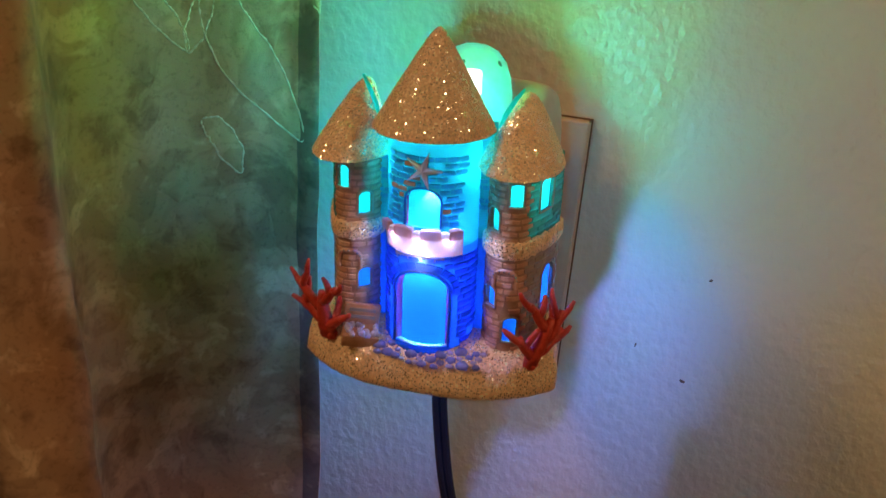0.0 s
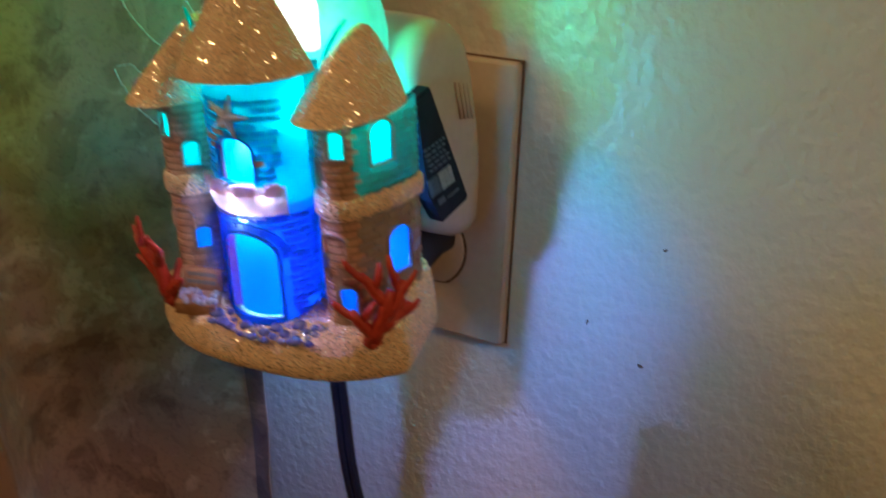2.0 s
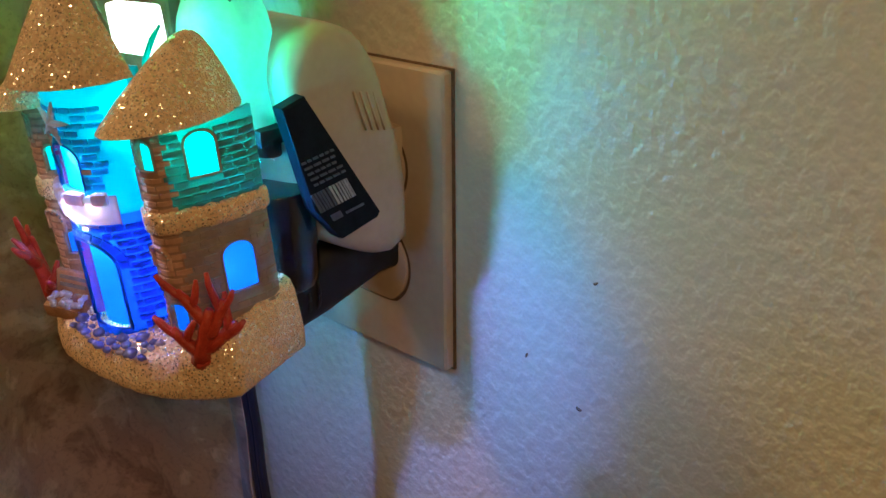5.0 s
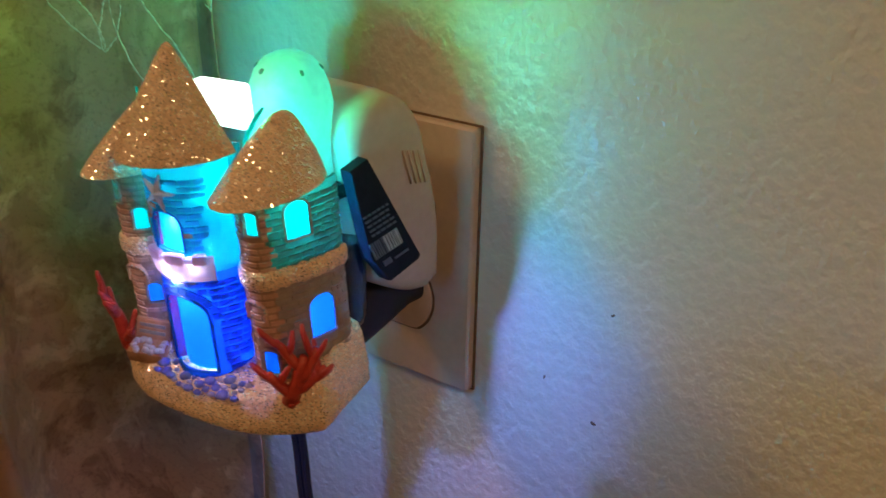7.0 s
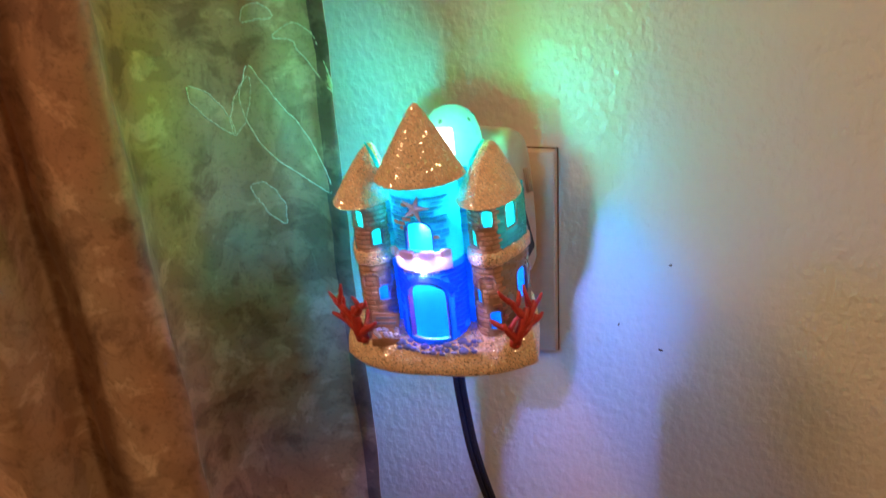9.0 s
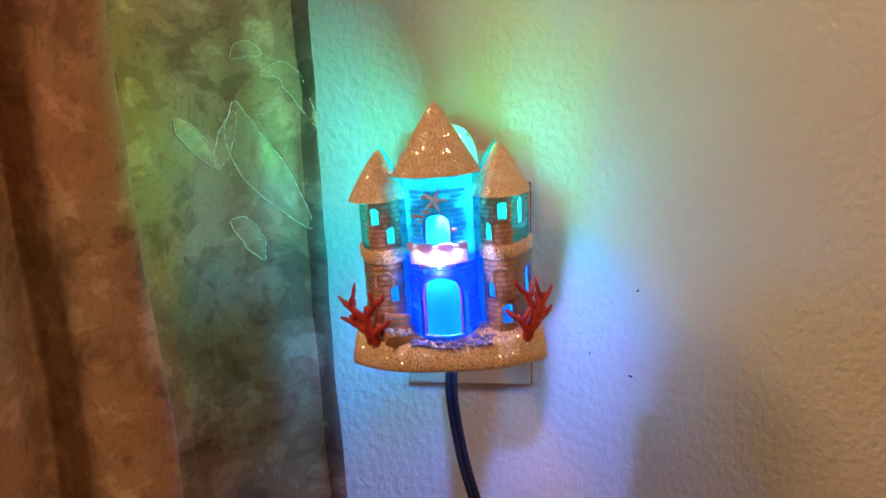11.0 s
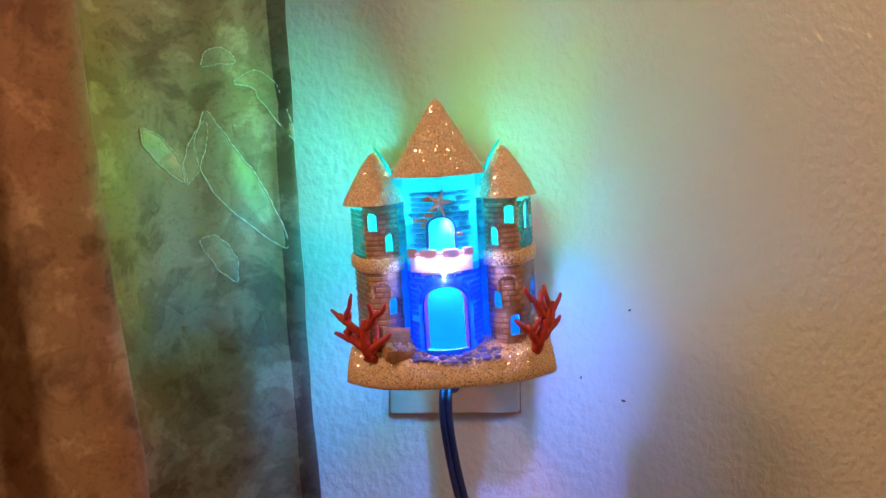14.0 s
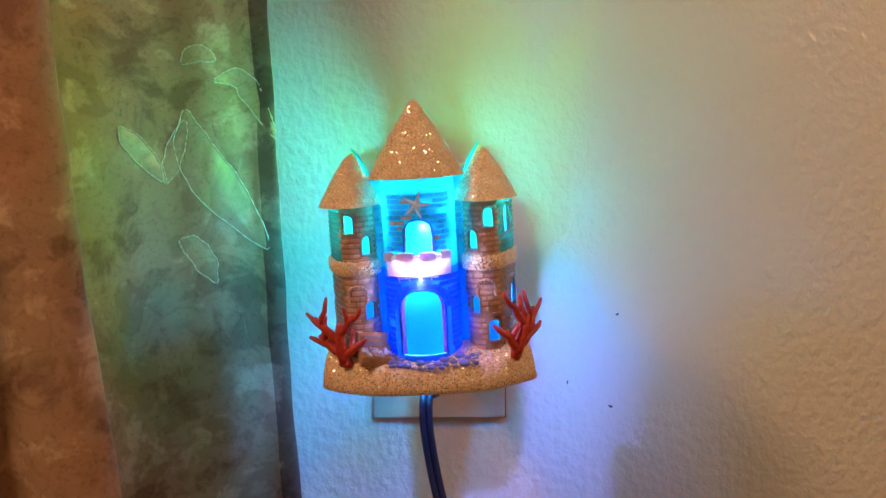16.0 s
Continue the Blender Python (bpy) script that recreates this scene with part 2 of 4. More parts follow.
CORD = plain("black_cord_skin", (0.006, 0.006, 0.009), (0.012, 0.012, 0.02), 0.22, 200)
INK = plain("dark_label", (0.006, 0.008, 0.014), (0.012, 0.016, 0.026), 0.4, 200)
INK.node_tree.nodes["Principled BSDF"].inputs["Specular IOR Level"].default_value = 0.06
PRINT = plain("pale_print", (0.30, 0.34, 0.40), (0.5, 0.55, 0.6), 0.4, 400)
DIMPRINT = plain("dim_print", (0.05, 0.06, 0.09), (0.10, 0.12, 0.16), 0.4, 400)
SAND = glitter("glitter_sand", (0.84, 0.55, 0.33), (0.97, 0.75, 0.52), (0.5, 0.45, 0.12), 0.06)
ROOFSAND = glitter("glitter_roof", (0.82, 0.56, 0.35), (0.96, 0.76, 0.54), (0.4, 0.5, 0.15), 0.10)
CLEAR = shell("bare_blue_plastic", (0.02, 0.05, 0.07), (0.03, 0.08, 0.11), (0.06, 0.9, 1.0), 0.62, 0.16)
TEAL = shell("thin_teal_plastic", (0.08, 0.13, 0.12), (0.14, 0.20, 0.18), (0.07, 0.66, 0.60), 0.52, 0.22)
PAINT = shell("terracotta_paint", (0.54, 0.30, 0.20), (0.76, 0.48, 0.35), (0.6, 0.4, 0.3), 0.08, 0.13)
GREYPAINT = shell("grey_brown_paint", (0.34, 0.25, 0.19), (0.48, 0.38, 0.30), (0.4, 0.5, 0.45), 0.18, 0.2)
MORTAR = shell("dark_brown_joint_paint", (0.38, 0.22, 0.15), (0.52, 0.34, 0.24), (0.4, 0.3, 0.25), 0.06, 0.26)
TEALJOINT = shell("dark_teal_plastic", (0.06, 0.09, 0.07), (0.10, 0.13, 0.10), (0.08, 0.80, 0.70), 0.5, 0.22)
BRICKBLUE = shell("bare_brick_plastic", (0.03, 0.05, 0.08), (0.05, 0.08, 0.12), (0.05, 0.70, 1.0), 0.64, 0.14)
DEEPBRICK = shell("deep_blue_brick_plastic", (0.02, 0.03, 0.07), (0.03, 0.05, 0.11), (0.03, 0.34, 0.95), 0.64, 0.14)
DEEP = shell("deep_blue_plastic", (0.02, 0.03, 0.07), (0.03, 0.05, 0.10), (0.03, 0.42, 1.0), 0.66, 0.16)
PANE = shell("diffusing_blue_pane", (0.02, 0.05, 0.07), (0.03, 0.07, 0.09), (0.05, 0.95, 1.0), 0.9, 0.35)
LOWPANE = shell("deep_blue_pane", (0.02, 0.04, 0.07), (0.03, 0.06, 0.09), (0.03, 0.48, 1.0), 0.9, 0.35)
RIM = shell("purple_rim_paint", (0.26, 0.06, 0.16), (0.40, 0.10, 0.24), (0.5, 0.15, 0.7), 0.35, 0.25)
PINK = shell("pale_balcony_plastic", (0.50, 0.34, 0.32), (0.65, 0.48, 0.45), (0.95, 0.75, 0.85), 0.45, 0.3)
# white stand-in for light seen through the parapet gaps and under the balcony
GLOWWHITE = shell("glow_white_plastic", (0.7, 0.7, 0.7), (0.8, 0.8, 0.8), (1, 1, 1), 0.8, 0.3)
CORAL = plain("red_coral_paint", (0.42, 0.028, 0.02), (0.68, 0.08, 0.05), 0.34, 260, 0.0006)
CHEST = plain("brown_chest_paint", (0.40, 0.19, 0.10), (0.58, 0.32, 0.19), 0.35, 300, 0.0004)
TREASURE = shell("pale_treasure", (0.6, 0.56, 0.56), (0.78, 0.74, 0.72), (0.8, 0.8, 1.0), 0.3, 0.3)
PEBBLE = shell("blue_pebble", (0.16, 0.18, 0.44), (0.32, 0.36, 0.66), (0.3, 0.4, 1.0), 0.35, 0.25)
PALEPEBBLE = shell("grey_pebble", (0.44, 0.42, 0.52), (0.62, 0.60, 0.70), (0.5, 0.5, 1.0), 0.3, 0.25)
BEAD = plain("silver_bead", (0.6, 0.58, 0.55), (0.8, 0.78, 0.74), 0.2, 300, 0, 0.6)
STAR = shell("starfish_paint", (0.78, 0.74, 0.72), (0.90, 0.87, 0.85), (0.6, 0.7, 0.9), 0.35, 0.2)
FROST = shell("frosted_dome", (0.34, 0.52, 0.48), (0.54, 0.74, 0.68), (0.5, 1.0, 0.88), 0.5, 0.3, 260)
HOLE = plain("dark_vent", (0.06, 0.16, 0.13), (0.10, 0.24, 0.20), 0.5, 300)
BOTTLE = glass("clear_bottle_glass", (0.75, 0.85, 0.9), 0.03)
OIL = plain("dark_oil", (0.004, 0.004, 0.006), (0.010, 0.010, 0.014), 0.12, 200)
METAL = plain("brass_prong", (0.6, 0.5, 0.3), (0.7, 0.6, 0.4), 0.3, 200, 0, 1.0)
PIPE = glow("light_pipe", [(0.0, (0.0, 0.85, 1.0)), (0.25, (0.5, 1.0, 1.0)), (0.5, (0.9, 1.0, 0.97))], 0.02, PIPEGLOW)


# ---------------------------------------------------------------- mesh helpers
def part(name, bm, mat, parent=None, label="", smooth=True):
    me = bpy.data.meshes.new(name)
    bmesh.ops.recalc_face_normals(bm, faces=bm.faces)
    bm.to_mesh(me)
    bm.free()
    me.materials.append(mat)
    if smooth:
        me.polygons.foreach_set("use_smooth", [True] * len(me.polygons))
    ob = new(name, me)
    ob.parent = parent
    return tagged(ob, label) if label else ob


def empty(name, m=None):
    ob = new(name)
    ob.empty_display_size = 0.01
    if m:
        ob.matrix_world = m
    return ob


def soften(ob, angle=35):
    """Sharp edges where faces meet steeply, smooth elsewhere."""
    ob.data.set_sharp_from_angle(angle=radians(angle))
    return ob


def box(bm, lo, hi, bevel=0.0, segments=2, m=None):
    made = bmesh.ops.create_cube(bm, size=1.0)["verts"]
    for v in made:
        v.co = Vector([lo[i] + (v.co[i] + 0.5) * (hi[i] - lo[i]) for i in range(3)])
    if bevel:
        edges = {e for v in made for e in v.link_edges}
        made = bmesh.ops.bevel(bm, geom=list(edges), offset=bevel, segments=segments, affect="EDGES", profile=0.6)["verts"]
    if m:
        bmesh.ops.transform(bm, matrix=m, verts=list({v for v in made}))
    return made


def loft(bm, rings, closed=True, caps=(True, True)):
    rows = [[bm.verts.new(p) for p in ring] for ring in rings]
    n = len(rows[0])
    for a, b in zip(rows, rows[1:]):
        for i in range(n if closed else n - 1):
            j = (i + 1) % n
            bm.faces.new((a[i], a[j], b[j], b[i]))
    if caps[0]:
        bm.faces.new(rows[0][::-1])
    if caps[1]:
        bm.faces.new(rows[-1])
    return rows


def smooth_path(points, steps):
    """Catmull-Rom through the points."""
    p = [Vector(q) for q in points]
    p = [2 * p[0] - p[1], *p, 2 * p[-1] - p[-2]]
    out = []
    for a, b, c, d in zip(p, p[1:], p[2:], p[3:]):
        for k in range(steps):
            t = k / steps
            out.append(0.5 * (2 * b + (c - a) * t + (2 * a - 5 * b + 4 * c - d) * t * t + (3 * b - a - 3 * c + d) * t ** 3))
    return out + [p[-2]]


def tube(bm, points, radii, sides=8, lumps=0.0):
    """A round rod along points; radii one or one a point."""
    pts = [Vector(q) for q in points]
    if not isinstance(radii, (list, tuple)):
        radii = [radii] * len(pts)
    rings, ref = [], Vector((0.31, 0.17, 0.93))
    for i, p in enumerate(pts):
        t = (pts[min(i + 1, len(pts) - 1)] - pts[max(i - 1, 0)]).normalized()
        if i == 0 and abs(t.dot(ref)) > 0.9:
            ref = Vector((0.9, 0.3, 0.1))
        a = (ref - t * ref.dot(t)).normalized()
        ref = a
        b = t.cross(a)
        ring = []
        for k in range(sides):
            w = 2 * math.pi * k / sides
            r = radii[i] * (1 + lumps * noise.noise(Vector((p.x * 900, p.z * 900 + k, w))))
            ring.append(p + a * math.cos(w) * r + b * math.sin(w) * r)
        rings.append(ring)
    return loft(bm, rings)


def lathe(bm, center, profile, sides=32, scale=(1, 1), caps=(True, True)):
    """profile: pairs of radius and height."""
    rings = [[(center[0] + r * scale[0] * math.cos(2 * math.pi * k / sides), center[1] + r * scale[1] * math.sin(2 * math.pi * k / sides), center[2] + h)
              for k in range(sides)] for r, h in profile]
    return loft(bm, rings, True, caps)


def ball(bm, center, radii, detail=2, rough=0.0):
    made = bmesh.ops.create_icosphere(bm, subdivisions=detail, radius=1.0)["verts"]
    for v in made:
        k = 1 + rough * noise.noise(v.co * 2 + Vector(center) * 900)
        v.co = Vector([center[i] + v.co[i] * radii[i] * k for i in range(3)])
    return made


# ---------------------------------------------------------------- the room
def slab(name, lo, hi, mat, label):
    bm = bmesh.new()
    box(bm, lo, hi)
    return tagged(part(name, bm, mat, smooth=False), label, name.split("_")[0], kind="structure")


slab("floor", (-1.7, -2.7, -0.1), (1.7, 0.1, 0.0), FLOOR, "brown carpeted floor of a small room")
slab("wall_north", (-1.7, 0.0, 0.0), (1.7, 0.1, 2.4), WALL, "cream painted wall with orange peel texture")
slab("wall_south", (-1.7, -2.8, 0.0), (1.7, -2.7, 2.4), WALL, "cream painted wall closing the room")
slab("wall_east", (1.7, -2.8, 0.0), (1.8, 0.1, 2.4), WALL, "cream painted side wall of the room")
slab("wall_west", (-1.8, -2.8, 0.0), (-1.7, 0.1, 2.4), WALL, "cream painted side wall behind curtain")
slab("ceiling", (-1.8, -2.8, 2.4), (1.8, 0.1, 2.5), CEILING, "plain white painted ceiling")


def wall_mark(x, z, w, h, turn):
    bm = bmesh.new()
    ball(bm, (0, 0, 0), (w, 0.0007, h), 2, 0.5)
    ob = part("wall_chip", bm, GRIME)
    ob.matrix_world = pose(x, -0.0002, z, 0, turn, 0)
    return tagged(ob, "tiny dark chip in the cream wall paint", "wall mark", "chips in the wall paint")


for x, z, w, h, turn in ((0.068, 0.361, 0.0004, 0.0010, 8), (0.0905, 0.348, 0.0013, 0.0006, 25), (0.094, 0.397, 0.0009, 0.0005, -15),):
    wall_mark(x, z, w, h, turn)


# ---------------------------------------------------------------- the curtain
# plan of the folds from the free edge, x and y; each with its drift sideways per metre of height
FOLDS = [(-0.0725, -0.0360, 0.036), (-0.0760, -0.0362, 0.036), (-0.0825, -0.0364, 0.036), (-0.0900, -0.0380, 0.038), (-0.105, -0.047, 0.04), (-0.122, -0.053, 0.045),
         (-0.138, -0.066, 0.05), (-0.150, -0.088, 0.06), (-0.148, -0.106, 0.075), (-0.134, -0.123, 0.085), (-0.1255, -0.133, 0.085), (-0.132, -0.1415, 0.085),
         (-0.150, -0.148, 0.085), (-0.168, -0.147, 0.085), (-0.1795, -0.144, 0.085), (-0.1835, -0.151, 0.085), (-0.1795, -0.166, 0.085), (-0.1835, -0.179, 0.085),
         (-0.197, -0.186, 0.085), (-0.213, -0.184, 0.085), (-0.226, -0.177, 0.085), (-0.238, -0.170, 0.08), (-0.250, -0.168, 0.08), (-0.268, -0.165, 0.07),
         (-0.285, -0.15, 0.06), (-0.31, -0.13, 0.05), (-0.34, -0.16, 0.04), (-0.37, -0.13, 0.03), (-0.41, -0.15, 0.02), (-0.45, -0.12, 0.0)]
PLAN = smooth_path(FOLDS, 8)


def on_curtain(k, z):
    """The cloth at the k-th step of its plan, at height z."""
    k = max(0.0, min(len(PLAN) - 1.001, k))
    i = int(k)
    q = PLAN[i].lerp(PLAN[i + 1], k - i)
    d = z - 0.43
    wave = 0.0030 * noise.noise(Vector((k * 0.05, z * 9, 3.3))) + 0.0012 * noise.noise(Vector((k * 0.12, z * 30, 7.1)))
    reach = max(-0.35, min(0.35, d))
    return Vector((q.x - q.z * reach + wave * 0.6, q.y + wave, z))


def plan_at(x, z):
    """The step of the plan on the flat panel that lies at x."""
    best = min(range(0, 57), key=lambda k: abs(on_curtain(k, z).x - x))
    return min((best + j / 10 for j in range(-10, 11)), key=lambda k: abs(on_curtain(k, z).x - x))


def cloth_normal(k, z):
    n = (on_curtain(k + 0.3, z) - on_curtain(k - 0.3, z)).cross(Vector((0, 0, 1)))
    n.z = 0
    n.normalize()
    return n if n.y < 0 else -n


def curtain():
    top = tagged(empty("curtain", ASKEW), "shiny brown brocade curtain with scroll pattern hanging in folds", "curtain")
    bm = bmesh.new()
    heights = [0.02 + 0.18 * i / 12 for i in range(12)] + [0.20 + 0.0045 * i for i in range(100)] + [0.65 + 1.6 * i / 24 for i in range(25)]
    rows = [[bm.verts.new(on_curtain(k, z)) for k in range(len(PLAN))] for z in heights]
    for a, b in zip(rows, rows[1:]):
        for i in range(len(PLAN) - 1):
            bm.faces.new((a[i], a[i + 1], b[i + 1], b[i]))
    sheet = part("cloth_panel", bm, CLOTH, top)
    thick = sheet.modifiers.new("thickness", "SOLIDIFY")
    thick.thickness, thick.offset = 0.0006, 0.0
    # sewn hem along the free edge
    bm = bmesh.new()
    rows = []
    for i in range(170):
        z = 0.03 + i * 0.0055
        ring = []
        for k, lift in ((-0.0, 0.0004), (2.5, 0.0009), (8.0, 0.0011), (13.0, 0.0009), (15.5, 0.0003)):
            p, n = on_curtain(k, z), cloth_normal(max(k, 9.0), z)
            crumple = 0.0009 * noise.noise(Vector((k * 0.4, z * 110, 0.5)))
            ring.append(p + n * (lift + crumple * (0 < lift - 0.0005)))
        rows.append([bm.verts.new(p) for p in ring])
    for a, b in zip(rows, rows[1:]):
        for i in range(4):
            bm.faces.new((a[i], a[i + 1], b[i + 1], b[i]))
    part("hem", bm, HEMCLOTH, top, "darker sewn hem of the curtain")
    # satin leaves woven into the brocade: spine from point to point, half width
    leaves = [([(-0.142, 0.497), (-0.135, 0.485), (-0.1255, 0.470)], 0.0040), ([(-0.1255, 0.469), (-0.1215, 0.484), (-0.116, 0.500)], 0.0042),
              ([(-0.116, 0.505), (-0.112, 0.484), (-0.099, 0.462), (-0.080, 0.436)], 0.0100), ([(-0.103, 0.519), (-0.092, 0.520), (-0.084, 0.508), (-0.074, 0.490)], 0.0050),
              ([(-0.120, 0.442), (-0.112, 0.436), (-0.104, 0.420)], 0.0055), ([(-0.117, 0.527), (-0.110, 0.532), (-0.102, 0.529)], 0.0040)]
    # darker leaves and scrolls of the ground pattern
    shades = [([(-0.150, 0.538), (-0.151, 0.526), (-0.149, 0.512)], 0.0070), ([(-0.129, 0.400), (-0.122, 0.394), (-0.115, 0.383)], 0.0060),
              ([(-0.121, 0.390), (-0.1165, 0.375), (-0.121, 0.361)], 0.0042), ([(-0.094, 0.402), (-0.098, 0.378), (-0.110, 0.361)], 0.0055),
              ([(-0.147, 0.480), (-0.141, 0.470), (-0.138, 0.455)], 0.0050), ([(-0.104, 0.498), (-0.097, 0.490), (-0.094, 0.474)], 0.0045),
              ([(-0.140, 0.425), (-0.132, 0.418), (-0.128, 0.405)], 0.0055), ([(-0.132, 0.355), (-0.124, 0.345), (-0.121, 0.330)], 0.0060)]
    for spine, half in leaves + shades:
        dark = (spine, half) in shades
        bm = bmesh.new()
        pts = smooth_path([(x, 0, z) for x, z in spine], 14)
        rows = []
        for i, p in enumerate(pts):
            f = i / (len(pts) - 1)
            w = half * (0.06 + 0.94 * math.sin(math.pi * f) ** 0.7) * (1 + 0.25 * noise.noise(Vector((f * 6, half * 900, 1))))
            q = pts[min(i + 1, len(pts) - 1)] - pts[max(i - 1, 0)]
            side = Vector((-q.z, 0, q.x)).normalized()
            row = []
            for j in range(9):
                s = j / 4 - 1
                c = p + side * s * w
                k = plan_at(c.x, c.z)
                puff = 0.00055 + 0.0004 * (1 - s * s) + 0.0002 * noise.noise(Vector((c.x * 260, c.z * 260, 4)))
                row.append(bm.verts.new(on_curtain(k, c.z) + cloth_normal(k, c.z) * puff))
            rows.append(row)
        for a, b in zip(rows, rows[1:]):
            for i in range(8):
                bm.faces.new((a[i], a[i + 1], b[i + 1], b[i]))
        edge = [r[0].co.copy() for r in rows] + [r[-1].co.copy() for r in rows[::-1]]
        leaf = part("woven_leaf", bm, DARKLEAF if dark else SATIN, top, "dark scroll woven into the brocade" if dark else "pale satin leaf woven into the brocade")
        if dark:
            continue
        # raised stitches round the leaf
        bm = bmesh.new()
        tube(bm, [p + Vector((0, -0.0002, 0)) for p in edge], [0.00038 + 0.00024 * math.sin(i * 2.4) for i in range(len(edge))], 5)
        part("stitched_edge", bm, THREAD, leaf, "shiny pale stitched edge")
    return top


curtain()


# ---------------------------------------------------------------- wall plate with its sockets
def wall_plate():
    top = tagged(empty("outlet_plate", pose(0, 0, 0.4)), "ivory plastic outlet cover plate with grimy edges on the wall", "outlet plate")
    bm = bmesh.new()
    box(bm, (-0.0350, -0.0055, -0.0572), (0.0350, 0.0, 0.0572), 0.0022, 3)
    soften(part("plate", bm, PLATE, top))
    bm = bmesh.new()
    outer = [(-0.0355, -0.0577), (0.0355, -0.0577), (0.0355, 0.0577), (-0.0355, 0.0577)]
    inner = [(-0.0349, -0.0571), (0.0349, -0.0571), (0.0349, 0.0571), (-0.0349, 0.0571)]
    rings = [[bm.verts.new((x, -0.0009, z)) for x, z in outer], [bm.verts.new((x, -0.0012, z)) for x, z in inner]]
    back = [bm.verts.new((x, 0.0, z)) for x, z in outer]
    for i in range(4):
        j = (i + 1) % 4
        bm.faces.new((rings[0][i], rings[0][j], rings[1][j], rings[1][i]))
        bm.faces.new((back[i], back[j], rings[0][j], rings[0][i]))
    part("grime_line", bm, GRIME, top, "brown grime along the plate's edge", False)
    for s in (-1, 1):
        bm = bmesh.new()
        ring = []
        for i in range(40):
            a = 2 * math.pi * i / 40
            ring.append((0.0172 * math.cos(a), max(-0.0145, min(0.0145, 0.0172 * math.sin(a)))))
        loft(bm, [[(x, -0.0050, z + s * 0.0195) for x, z in ring], [(x, -0.0068, z + s * 0.0195) for x, z in ring],
                  [(x * 0.95, -0.0073, z * 0.95 + s * 0.0195) for x, z in ring]])
        face = soften(part("socket_face", bm, PLATE, top))
        bm = bmesh.new()
        loft(bm, [[(x * k, -0.0057, z * k + s * 0.0195) for x, z in ring] for k in (1.0, 1.07)], True, (False, False))
        part("socket_groove", bm, GRIME, face, "dark gap round the socket face")
        for x, h in ((-0.0064, 0.0046), (0.0064, 0.0038)):
            bm = bmesh.new()
            box(bm, (x - 0.0011, -0.0076, s * 0.0195 - h + 0.003), (x + 0.0011, -0.0070, s * 0.0195 + h + 0.003))
            part("slot", bm, BLACK, face, "", False)
    bm = bmesh.new()
    lathe(bm, (0, 0, 0), [(0.0001, 0.0078), (0.0022, 0.0074), (0.0034, 0.0060), (0.0034, 0.0050)], 20)
    bmesh.ops.rotate(bm, verts=bm.verts, cent=(0, 0, 0), matrix=Matrix.Rotation(radians(90), 3, "X"))
    part("screw", bm, METAL, top, "small brass screw head")


wall_plate()


